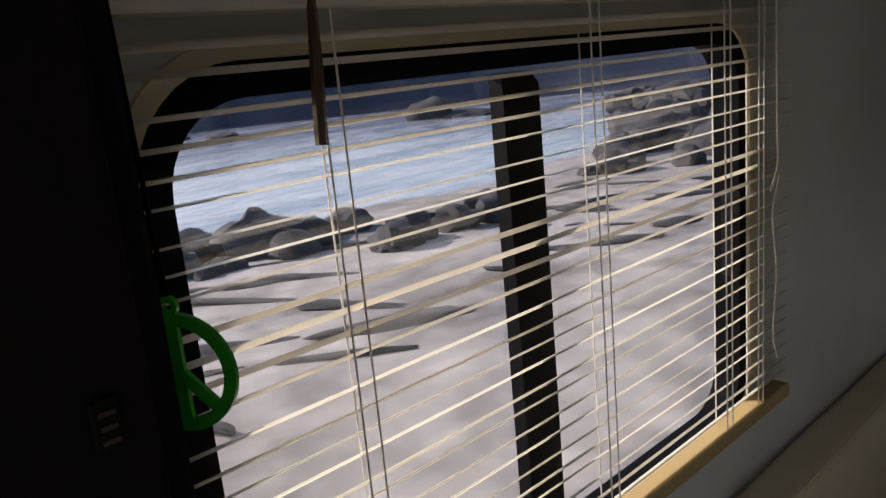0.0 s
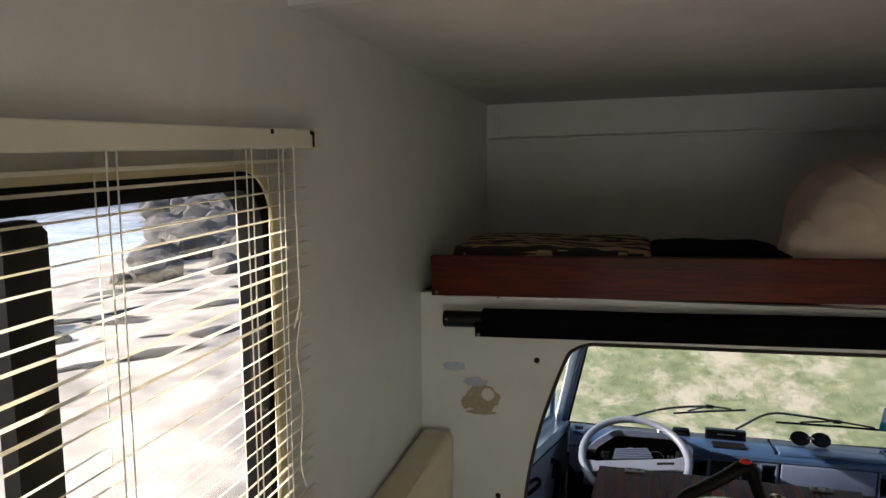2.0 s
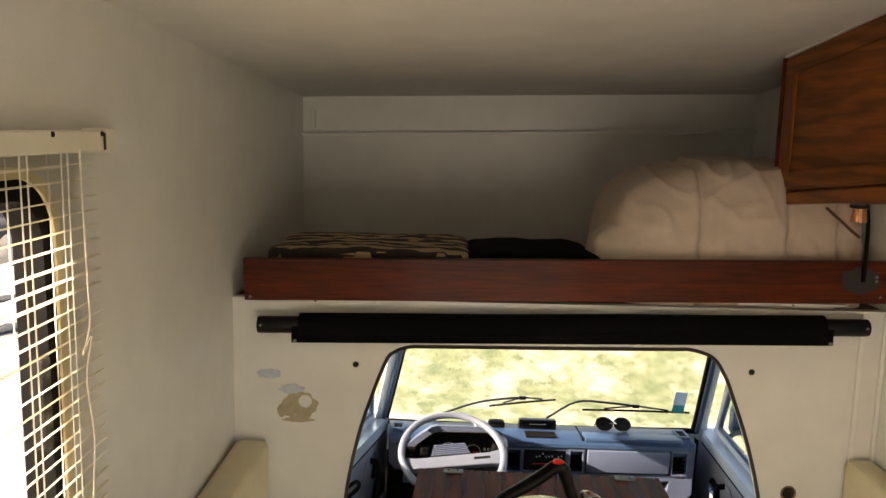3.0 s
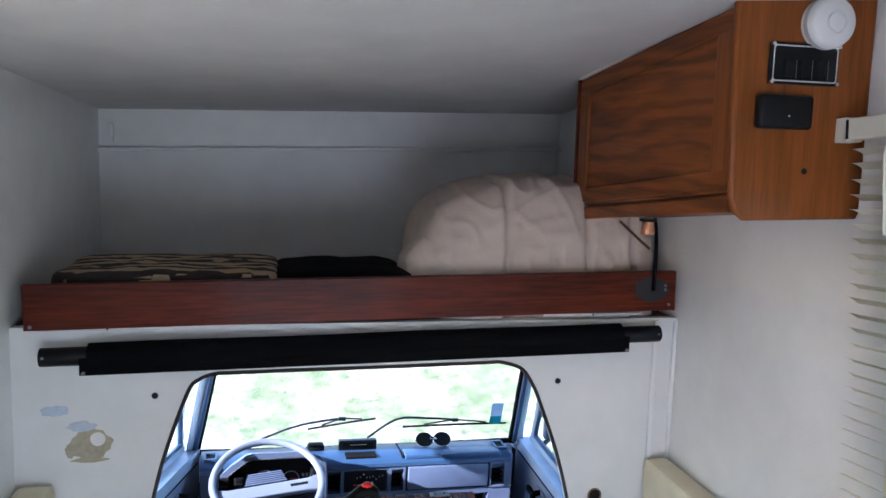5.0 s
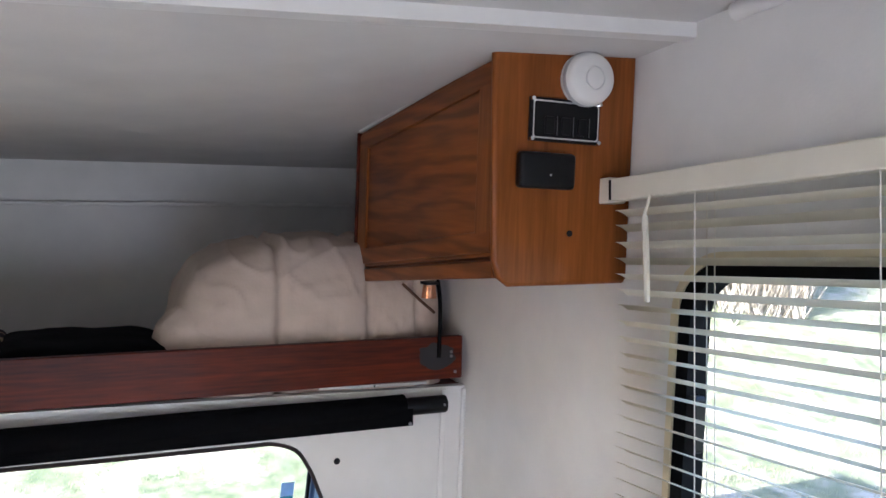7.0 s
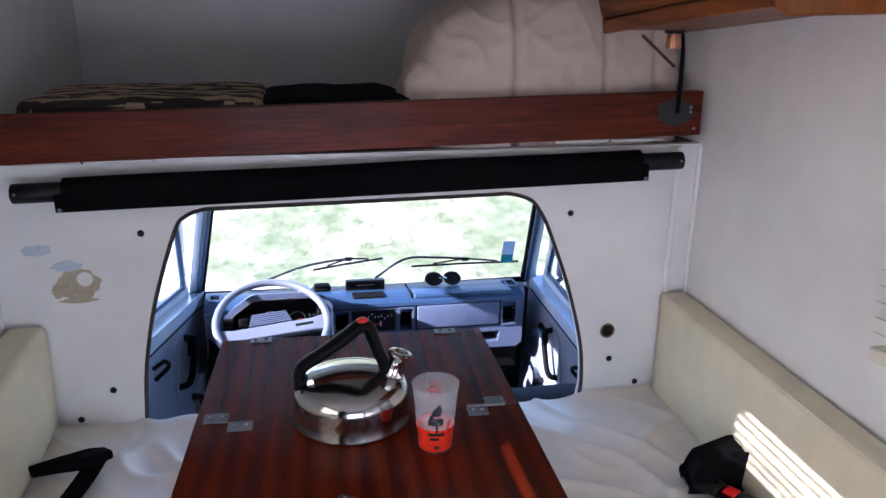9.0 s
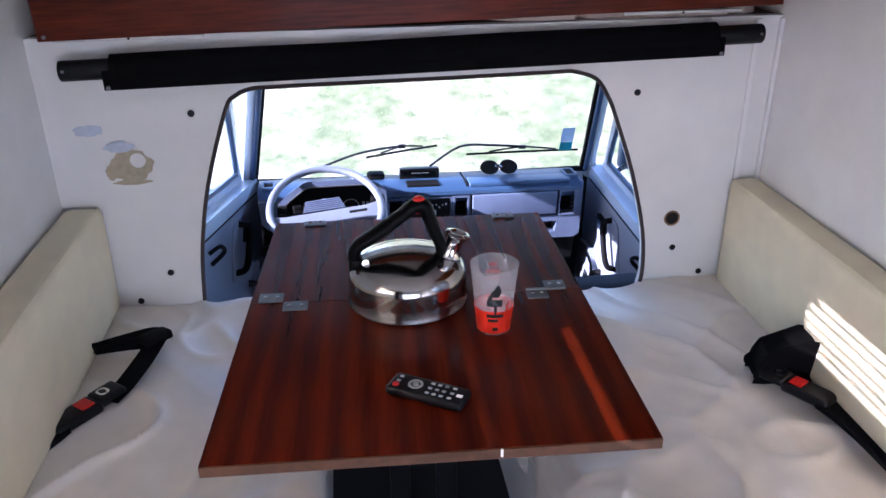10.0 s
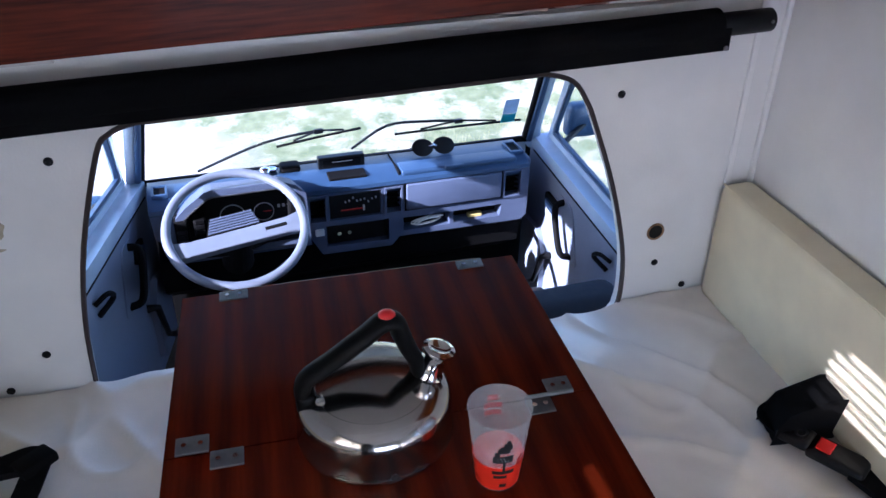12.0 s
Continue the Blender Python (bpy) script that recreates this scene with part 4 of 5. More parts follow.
KX, KY, TZ = -0.085, -0.550, 0.7605
kettle = thing("kettle", "polished steel whistling kettle with a black handle on the table", "kettle", at=Matrix.Translation((KX, KY, TZ)) @ Matrix.Diagonal((1.075, 1.075, 1.0, 1)))
part("body", lathe([(0, 0.0), (0.104, 0.0), (0.1085, 0.003), (0.1090, 0.006), (0.1075, 0.009), (0.1072, 0.035), (0.1070, 0.056), (0.1055, 0.066), (0.1015, 0.075), (0.0945, 0.082), (0.085, 0.0865), (0.078, 0.0885), (0.077, 0.0878), (0.05, 0.0955), (0.02, 0.0990), (0, 0.0995)], 72), STEEL, kettle, smooth=50)
hp = smooth_line([(-0.088, 0, 0.070), (-0.094, 0, 0.092), (-0.086, 0, 0.118), (-0.050, 0, 0.143), (-0.008, 0, 0.174), (0.018, 0, 0.195), (0.034, 0, 0.192), (0.042, 0, 0.168), (0.050, 0, 0.142), (0.060, 0, 0.116), (0.064, 0, 0.092)], 5)
part("handle", tube(hp, [0.0145 + 0.0035 * math.sin(math.pi * i / (len(hp) - 1)) for i in range(len(hp))], 12, flat=0.72, side=(0, 1, 0)), HANDLE, kettle, "black plastic handle", 60)
part("handle_foot", box((-0.104, -0.017, 0.060), (-0.078, 0.017, 0.098), 0.008, 3), HANDLE, kettle, smooth=50)
part("rivet", cyl((-0.074, -0.012, 0.090), (-0.074, -0.020, 0.091), 0.006, seg=14), CHROME, kettle)
part("knob", lathe([(0, 0.0), (0.011, 0.0), (0.012, 0.006), (0.011, 0.014), (0.006, 0.018), (0, 0.019)], 20, (0.024, 0, 0.194)), RED, kettle, "red whistle trigger", 50)
sp = part("spout", lathe([(0.019, 0.0), (0.016, 0.006), (0.0145, 0.030), (0.018, 0.040), (0.0225, 0.044), (0.0225, 0.048), (0.016, 0.050), (0.010, 0.046), (0, 0.046)], 28), CHROME, kettle, "chrome spout", 50)
sp.matrix_basis = Matrix.Translation((0.078, -0.004, 0.088)) @ Matrix.Rotation(radians(17), 4, "Y")

CX, CY = 0.061, -0.688
cup = thing("beaker", "frosted plastic beaker half full of red drink on the table", "cup", at=Matrix.Translation((CX, CY, TZ)))
H_, R0, R1 = 0.132, 0.0305, 0.0430


def rad(z):
    return R0 + (R1 - R0) * z / H_


part("wall", lathe([(0, 0.001), (R0 - 0.002, 0.0), (R0, 0.002), (rad(0.07), 0.07), (R1, H_ - 0.003), (R1 + 0.001, H_), (R1 - 0.001, H_), (R1 - 0.0018, H_ - 0.004), (rad(0.07) - 0.0016, 0.07), (R0 - 0.0016, 0.004), (0, 0.004)], 56), CUPPL, cup, smooth=50)
part("drink", lathe([(0, 0.0045), (R0 + 0.0003, 0.0045), (rad(0.052) + 0.0003, 0.052), (rad(0.05) - 0.002, 0.0515), (0, 0.0515)], 48), DRINK, cup, "red drink", 40)


def printed(name, loops, material, mid, parent):
    """Flat print wrapped round the beaker; u in degrees from mid, v in metres."""
    b = bmesh.new()
    for u0, u1, v0, v1 in loops:
        k = max(2, int(abs(u1 - u0) / 6))
        for i in range(k):
            a0, a1 = radians(mid + u0 + (u1 - u0) * i / k), radians(mid + u0 + (u1 - u0) * (i + 1) / k)
            q = []
            for a, v in ((a0, v0), (a1, v0), (a1, v1), (a0, v1)):
                rr = rad(v) + 0.0006
                q.append(b.verts.new((rr * math.cos(a), rr * math.sin(a), v)))
            b.faces.new(q)
    return part(name, b, material, parent)


printed("print", [(-14, 10, 0.084, 0.094), (-10, 14, 0.090, 0.098), (-3, 12, 0.098, 0.104), (2, 9, 0.104, 0.109), (-20, -10, 0.078, 0.086), (-24, 18, 0.064, 0.078), (-3, 3, 0.047, 0.064), (-26, 24, 0.040, 0.047), (-22, 8, 0.031, 0.037), (-8, 9, 0.012, 0.019)], PRINT, -96, cup)
printed("print", [(-13, 9, 0.0665, 0.0695), (-14, 6, 0.0725, 0.0745)], GREYPRINT, -96, cup)
printed("print", [(-18, 18, 0.092, 0.101), (-10, 10, 0.105, 0.114), (-18, 18, 0.080, 0.089)], REDMATT, 84, cup)
printed("print", [(30, 40, 0.050, 0.066), (36, 41, 0.066, 0.072)], REDMATT, -96, cup)

rem = thing("remote_control", "small black remote control lying on the table", "remote control", at=Matrix.Translation((-0.080, -0.882, TZ)) @ Matrix.Rotation(radians(-31), 4, "Z"))
part("case", box((-0.066, -0.024, 0.0), (0.066, 0.024, 0.016), 0.006, 3), BLACKPL, rem, smooth=40)
part("button", cyl((-0.052, -0.012, 0.016), (-0.052, -0.012, 0.018), 0.0055, seg=14), RED, rem, "red power button")
part("dial", ring([(-0.022 + 0.0125 * math.cos(2 * math.pi * k / 24), 0.0125 * math.sin(2 * math.pi * k / 24)) for k in range(24)], [(-0.022 + 0.008 * math.cos(2 * math.pi * k / 24), 0.008 * math.sin(2 * math.pi * k / 24)) for k in range(24)], 0.0012, lambda u, v, d: (u, v, 0.016 + d)), GREYPRINT, rem, "pale ring of arrow keys")
part("button", cyl((-0.022, 0, 0.016), (-0.022, 0, 0.0178), 0.005, seg=12), GREYPRINT, rem)
for i in range(3):
    for x in (-0.052, 0.004, 0.016, 0.028, 0.042):
        if x > 0 or i:
            part("key", box((x - 0.0032, -0.014 + i * 0.013 - 0.0022, 0.016), (x + 0.0032, -0.014 + i * 0.013 + 0.0022, 0.0172)), GREYPRINT, rem)
part("label", box((0.050, -0.006, 0.016), (0.060, 0.001, 0.0165)), WHITEPL, rem)

# ---- wardrobe and hanging sign ----
ward = thing("wardrobe", "brown wardrobe side beside the camper window, near-black for its unlit corner", "wardrobe")
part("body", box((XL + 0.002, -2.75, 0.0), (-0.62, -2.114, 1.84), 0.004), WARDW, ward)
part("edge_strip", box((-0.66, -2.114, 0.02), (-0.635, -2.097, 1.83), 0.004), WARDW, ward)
plate = thing("switch_plate", "dark switch plate with a pale mark on the wardrobe", "switch", at=Matrix.Translation((-0.619, -2.136, 1.440)))
part("plate", box((0, -0.006, -0.011), (0.002, 0.006, 0.011), 0.001), WARDW, plate)
for i in range(3):
    part("mark", box((0.0022, -0.003, -0.008 + i * 0.006), (0.0026, 0.004, -0.006 + i * 0.006)), BROWNSEAL, plate)
PM = Matrix.Translation((-0.732, -2.054, 1.407)) @ Matrix.Rotation(radians(32), 4, "Z")
peace = thing("peace_pendant", "bright green acrylic peace sign hanging on a black cord", "pendant", at=PM)
pb = bmesh.new()
Rp, wp = 0.036, 0.0075


def pend(u, v, d):
    return (u, d - 0.002, v)


c0 = [(Rp * math.cos(2 * math.pi * k / 40), Rp * math.sin(2 * math.pi * k / 40)) for k in range(40)]
joined(pb, ring(c0, [(u * (Rp - wp) / Rp, v * (Rp - wp) / Rp) for u, v in c0], 0.004, pend))
part("hoop", pb, GREEN, peace)
for a0, a1 in ((90, 270), (270 - 45, None), (270 + 45, None)):
    ang = radians(a0)
    p0 = Vector((math.cos(ang), math.sin(ang))) * (Rp - wp * 0.6)
    p1 = Vector((math.cos(radians(a1)), math.sin(radians(a1)))) * (Rp - wp * 0.6) if a1 else Vector((0, 0))
    d = (p0 - p1).normalized()
    s = Vector((-d.y, d.x)) * wp * 0.5
    part("bar", sheet([tuple(p0 + s), tuple(p1 + s), tuple(p1 - s), tuple(p0 - s)], [], 0.0034, lambda u, v, dd: (u, dd - 0.0017, v)), GREEN, peace)
ey = [(0.006 * math.cos(2 * math.pi * k / 16), Rp + 0.004 + 0.006 * math.sin(2 * math.pi * k / 16)) for k in range(16)]
part("eyelet", ring(ey, [(u * 0.45, (v - Rp - 0.004) * 0.45 + Rp + 0.004) for u, v in ey], 0.0036, pend), GREEN, peace)
part("cord", tube([(0, 0, Rp + 0.006), (-0.002, 0.001, Rp + 0.03), (-0.008, 0.004, 0.22), (-0.012, 0.004, 0.42)], 0.0018, 6), BLACKCLOTH, peace, "black cord")
part("cord", tube([(0, 0, Rp + 0.006), (-0.006, 0.001, Rp + 0.03), (-0.020, 0.004, 0.22), (-0.026, 0.004, 0.42)], 0.0018, 6), BLACKCLOTH, peace, "black cord")
pipe = thing("curtain_track", "narrow upright cream strip beside the window", "strip")
part("strip", box((XL + 0.002, -2.075, 0.80), (XL + 0.020, -2.058, 1.98), 0.004), VINYL, pipe)

# ---- the cab, seen through the bulkhead; it stands slightly askew ----
CABM = Matrix.Translation((0.085, 0, 0)) @ Matrix.Rotation(radians(3.0), 4, "Z") @ Matrix.Rotation(radians(1.6), 4, "Y")
MID = 0.036                                   # the cab's own centre line


def cabthing(name, label, category, group="", kind=""):
    return thing(name, label, category, group, CABM, kind)


shell = cabthing("cab_shell", "pale painted metal cab of the van", "cab", kind="structure")
part("roof", profile_x([(0.05, 1.11), (0.50, 1.095), (0.50, 1.13), (0.05, 1.14)], MID - 0.68, MID + 0.68), DOORMETAL, shell)
part("cab_floor", box((MID - 0.72, 0.045, -0.14), (MID + 0.72, 1.0, -0.10)), CARPET, shell)
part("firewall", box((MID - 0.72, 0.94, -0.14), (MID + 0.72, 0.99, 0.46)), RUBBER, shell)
part("cowl", profile_x([(0.91, 0.44), (0.92, 0.478), (1.24, 0.31), (1.24, 0.25), (0.98, 0.25)], MID - 0.64, MID + 0.64), DOORMETAL, shell)
part("bonnet", profile_x([(1.24, 0.25), (1.26, 0.30), (1.79, 0.03), (1.84, -0.03), (1.84, -0.13), (1.24, -0.13)], MID - 0.64, MID + 0.64), DOORMETAL, shell)


def ws_at(u, v, d=0.0):
    """A place on the windscreen: u across from -1 to 1, v from 0 at the foot to 1 at the head."""
    return (MID + u * (0.625 - 0.095 * v), 0.898 - 0.384 * v + d * 0.84, 0.493 + 0.60 * v + d * 0.54)


for s in (-1, 1):
    pil = part("pillar", tube([ws_at(s * 1.055, -0.04), ws_at(s * 1.05, 0.12), ws_at(s * 1.055, 0.55), ws_at(s * 1.06, 1.02)], [0.026, 0.019, 0.017, 0.019], 10), DOORMETAL, shell, "painted windscreen pillar", 60)
    part("pillar_trim", tube([ws_at(s * 1.018, 0.02, -0.016), ws_at(s * 1.018, 0.5, -0.016), ws_at(s * 1.018, 1.0, -0.016)], 0.010, 8), DASHTOP, pil, "dark blue pillar edging", 60)

ws = cabthing("windscreen", "raked windscreen in a black rubber seal", "windscreen", kind="structure")
loop = [ws_at(u, v) for u, v in ((-1, 0.03), (-0.97, 0.0), (0, -0.012), (0.97, 0.0), (1, 0.03), (1, 0.5), (1, 0.98), (0.96, 1.0), (0, 1.01), (-0.96, 1.0), (-1, 0.98), (-1, 0.5))]
part("seal", tube(smooth_line(loop + [loop[0]], 3), 0.011, 8), RUBBER, ws, "black rubber seal", 60)
g = bmesh.new()
g.faces.new([g.verts.new(ws_at(u, v)) for u, v in ((-1, 0), (1, 0), (1, 1), (-1, 1))])
gp = part("pane", g, WSGLASS, ws)
gp.visible_shadow = False
st = cabthing("windscreen_sticker", "pale blue and teal sticker inside the windscreen", "sticker")
for nm, v0, v1, m_ in (("upper_half", 0.236, 0.345, PALEBLUE), ("lower_half", 0.168, 0.234, TEAL)):
    b = bmesh.new()
    b.faces.new([b.verts.new(ws_at(u, v, -0.004)) for u, v in ((0.826, v0), (0.906, v0), (0.906, v1), (0.826, v1))])
    bmesh.ops.solidify(b, geom=b.faces[:], thickness=0.001)
    part(nm, b, m_, st)
# wipers: pivot, elbow, near end and tip of the blade
for (u0, v0), (u1, v1), (ub, vb), (u2, v2) in (((-0.73, -0.02), (-0.47, 0.115), (-0.36, 0.148), (0.06, 0.222)), ((0.04, 0.02), (0.21, 0.165), (0.25, 0.142), (0.955, 0.146))):
    wi = cabthing("windscreen_wiper", "black wiper resting on the windscreen", "wiper", "windscreen wipers")
    um, vm = (ub + u2) / 2, (vb + v2) / 2
    part("arm", tube(smooth_line([ws_at(u0, v0, 0.03), ws_at(u1, v1, 0.034), ws_at((u1 + um) / 2, (v1 + vm) / 2 + 0.014, 0.034), ws_at(um, vm + 0.014, 0.028)], 4), 0.0045, 6), BLACKPL, wi)
    part("blade", tube([ws_at(ub, vb, 0.010), ws_at(um, vm, 0.012), ws_at(u2, v2, 0.010)], 0.0042, 6), RUBBER, wi)
    part("bow", tube([ws_at(ub + 0.2 * (u2 - ub), vb + 0.2 * (v2 - vb) + 0.004, 0.016), ws_at(um, vm + 0.018, 0.026), ws_at(u2 - 0.2 * (u2 - ub), v2 - 0.2 * (v2 - vb) + 0.004, 0.016)], 0.0035, 6), BLACKPL, wi)
    part("clip", box((-0.014, -0.006, -0.006), (0.014, 0.006, 0.008), 0.002, 2, Matrix.Translation(ws_at(um, vm + 0.016, 0.024))), BLACKPL, wi)

mir = cabthing("rear_view_mirror", "black rear-view mirror under the cab roof", "mirror")
part("housing", box((-0.055, 0.50, 1.030), (0.125, 0.53, 1.085), 0.010, 3), BLACKPL, mir, smooth=40)
part("glass", box((-0.047, 0.497, 1.037), (0.117, 0.4995, 1.078)), MIRRORG, mir)
part("stem", tube([(0.035, 0.53, 1.07), (0.035, 0.55, 1.10)], 0.008, 8), BLACKPL, mir)

dash = cabthing("dashboard", "grey-blue plastic dashboard with vents, controls and a glove box", "dashboard")
DX0, DX1 = -0.572, 0.600
part("top", profile_x([(0.712, 0.480), (0.714, 0.492), (0.726, 0.502), (0.80, 0.512), (0.87, 0.508), (0.893, 0.494), (0.893, 0.44), (0.74, 0.44)], DX0, DX1), DASHTOP, dash, "blue-grey top pad", 40)
front = sheet([(DX0, 0.478), (DX0 + 0.004, 0.40), (DX0 + 0.03, 0.372), (-0.14, 0.365), (-0.085, 0.262), (0.14, 0.258), (0.165, 0.288), (0.585, 0.284), (0.606, 0.30), (0.600, 0.478)],
              [[(-0.118, 0.380), (-0.066, 0.380), (-0.066, 0.469), (-0.118, 0.469)], [(-0.057, 0.380), (0.107, 0.380), (0.107, 0.466), (-0.057, 0.466)],
               [(0.121, 0.381), (0.172, 0.381), (0.172, 0.469), (0.121, 0.469)], [(0.519, 0.378), (0.577, 0.378), (0.577, 0.479), (0.519, 0.479)][:2] + [(0.577, 0.474), (0.519, 0.474)],
               [(-0.070, 0.287), (0.131, 0.281), (0.131, 0.358), (-0.070, 0.362)], [(0.179, 0.307), (0.335, 0.307), (0.333, 0.352), (0.178, 0.354)],
               [(0.348, 0.308), (0.510, 0.309), (0.515, 0.353), (0.346, 0.352)]], 0.05, lambda u, v, d: (u, 0.718 + d, v))
part("front", front, DASH, dash)
# near-black pieces put the shade of the recesses and lower dash into colour
part("back_panel", box((DX0 + 0.01, 0.764, 0.27), (DX1 - 0.004, 0.772, 0.478)), RUBBER, dash, "near-black sheet for the shade behind the dash openings")
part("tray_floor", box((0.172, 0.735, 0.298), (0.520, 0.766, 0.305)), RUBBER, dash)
part("lower_tray", profile_x([(0.745, 0.30), (0.76, 0.18), (0.92, 0.06), (0.92, 0.30)], DX0, DX1), RUBBER, dash, "lower dash, near-black for the shade there")
part("end_cap", box((DX1 - 0.002, 0.724, 0.305), (DX1 + 0.012, 0.885, 0.505), 0.006, 2), DASH, dash)
part("glove_lid", box((0.187, 0.708, 0.384), (0.508, 0.722, 0.474), 0.005, 3), DASH, dash, "glove box lid", 40)
part("lid_gap", box((0.182, 0.7155, 0.379), (0.513, 0.7175, 0.4785)), RUBBER, dash)
part("top_seam", box((0.166, 0.728, 0.4985), (0.170, 0.86, 0.5145)), RUBBER, dash)
part("top_step", box((0.176, 0.722, 0.498), (0.560, 0.790, 0.5165), 0.006, 3), DASHTOP, dash, "raised pad over the glove box", 40)
part("lid_catch", box((0.315, 0.716, 0.505), (0.375, 0.726, 0.518), 0.003), DASHTOP, dash)
part("top_panel", box((-0.048, 0.740, 0.503), (0.070, 0.792, 0.5125), 0.003), RUBBER, dash, "dark speaker grille")
for x0, x1, z1 in ((-0.118, -0.066, 0.469), (0.121, 0.172, 0.469), (0.519, 0.577, 0.474)):
    v = part("vent", ring([(x0 - 0.004, 0.377), (x1 + 0.004, 0.377), (x1 + 0.004, z1 + 0.003), (x0 - 0.004, z1 + 0.003)], [(x0 + 0.002, 0.383), (x1 - 0.002, 0.383), (x1 - 0.002, z1 - 0.003), (x0 + 0.002, z1 - 0.003)], 0.012, lambda u, w, d: (u, 0.712 + d, w)), DASH, dash, "air vent surround")
    for k in range(5):
        part("louvre", box((x0 + 0.002, 0.730, 0.392 + k * 0.017), (x1 - 0.002, 0.745, 0.394 + k * 0.017)), RUBBER, v)
for x0, x1, y0, y1 in ((-0.553, -0.521, 0.765, 0.815), (0.557, 0.590, 0.765, 0.825)):
    dv = part("corner_vent", ring([(x0 - 0.006, y0 - 0.008), (x1 + 0.006, y0 - 0.008), (x1 + 0.006, y1 + 0.008), (x0 - 0.006, y1 + 0.008)], [(x0, y0), (x1, y0), (x1, y1), (x0, y1)], 0.012, lambda u, w, d: (u, w, 0.508 + d)), DASHTOP, dash, "demister vent")
    part("slot", box((x0, y0, 0.509), (x1, y1, 0.5145)), RUBBER, dv)
ctl = part("control_panel", box((-0.055, 0.722, 0.382), (0.105, 0.735, 0.464), 0.003), BLACKPL, dash, "black heater control panel")
rr_ = random.Random(11)
for k in range(9):
    x, z = -0.006 + 0.012 * k, 0.438 + rr_.uniform(-0.012, 0.014)
    part("switch", cyl((x, 0.722, z), (x, 0.716, z), 0.0026, seg=8), GREYPRINT, ctl)
part("pointer", box((-0.02, 0.719, 0.408), (0.055, 0.7215, 0.411)), RED, ctl, "red heater pointer")
part("slider", box((0.048, 0.715, 0.402), (0.054, 0.722, 0.420), 0.001), GREYPRINT, ctl)
part("radio", box((-0.066, 0.728, 0.290), (0.128, 0.74, 0.354), 0.004), BLACKPL, dash, "black radio")
for x in (-0.030, 0.002):
    part("radio_knob", cyl((x, 0.728, 0.330), (x, 0.716, 0.330), 0.0065, seg=14), CHROME, dash)
part("switch_block", box((-0.105, 0.712, 0.332), (-0.077, 0.722, 0.356), 0.003), GREYPRINT, dash, "pale rocker switch")
coil = thing("coiled_cable", "white coiled cable lying in the dash tray", "cable", at=CABM)
part("cable", tube([(0.262 + 0.058 * math.cos(t * 0.55) * (1 - t * 0.014), 0.742 - 0.0005 * t, 0.322 + 0.011 * math.sin(t * 0.55 + 0.5)) for t in range(30)], 0.0028, 6), WHITEPL, coil)
bx = thing("small_packet", "small yellow packet lying in the dash tray", "packet", at=CABM)
part("packet", box((0.405, 0.736, 0.306), (0.455, 0.756, 0.320), 0.003), mat("yellow_card", (0.72, 0.55, 0.18), 0.6), bx)
rec = cabthing("dash_device", "flat black device standing on the dashboard", "device")
part("case", box((-0.066, 0.812, 0.508), (0.080, 0.840, 0.548), 0.004), BLACKPL, rec)
part("front", box((-0.052, 0.810, 0.516), (0.066, 0.8125, 0.540)), RUBBER, rec)
part("readout", box((-0.025, 0.8085, 0.532), (0.04, 0.8105, 0.5335)), GREYPRINT, rec)
gl = cabthing("sunglasses", "dark sunglasses lying on the dashboard", "sunglasses")
for x in (0.275, 0.347):
    lens = part("lens", lathe([(0, 0.0), (0.027, 0.003), (0.031, 0.008), (0.028, 0.009), (0, 0.005)], 24), BLACKPL, gl, "dark lens", 60)
    lens.matrix_basis = Matrix.Translation((x, 0.838, 0.530)) @ Matrix.Rotation(radians(48), 4, "X") @ Matrix.Diagonal((1.15, 0.95, 1, 1))
part("bridge", tube([(0.298, 0.836, 0.536), (0.311, 0.832, 0.542), (0.323, 0.836, 0.536)], 0.004, 6), CHROME, gl)
for x in (0.249, 0.373):
    part("temple", tube([(x, 0.838, 0.536), (x, 0.88, 0.512)], 0.003, 6), BLACKPL, gl)
mt = cabthing("phone_mount", "chrome ball mount with a dark holder on the dashboard", "mount")
part("ball", lathe([(0, 0.0), (0.014, 0.002), (0.018, 0.012), (0.014, 0.024), (0, 0.028)], 20, (-0.228, 0.822, 0.510)), CHROME, mt, smooth=60)
part("cup", lathe([(0, 0.0), (0.012, 0.0), (0.016, 0.010), (0.014, 0.012), (0, 0.006)], 20, (-0.205, 0.842, 0.510)), CHROME, mt, smooth=60)
part("holder", box((-0.183, 0.815, 0.508), (-0.120, 0.865, 0.532), 0.010, 3), RUBBER, mt, smooth=40)

bin_ = cabthing("instrument_cluster", "black instrument cluster under a grey-blue hood behind the wheel", "instruments")
hood_o = [(-0.512, 0.37), (-0.500, 0.515), (-0.470, 0.545), (-0.415, 0.585), (-0.395, 0.590), (-0.205, 0.590), (-0.165, 0.574), (-0.138, 0.545), (-0.132, 0.37)]
hood_i = [(-0.492, 0.38), (-0.480, 0.508), (-0.462, 0.526), (-0.410, 0.566), (-0.392, 0.570), (-0.215, 0.572), (-0.176, 0.556), (-0.154, 0.532), (-0.148, 0.38)]
part("hood", sheet(hood_o, [hood_i], 0.14, lambda u, v, d: (u, 0.612 + d, v - d * 0.35)), DASH, bin_)
part("face", sheet(hood_i, [], 0.008, lambda u, v, d: (u, 0.690 + d, v - 0.028)), BLACKPL, bin_)
part("chrome_line", ring(hood_i, [(u * 0.985 - 0.005, v * 0.99 + 0.003) for u, v in hood_i], 0.003, lambda u, v, d: (u, 0.609 + d, v)), HINGE, bin_, "thin bright edge of the binnacle")
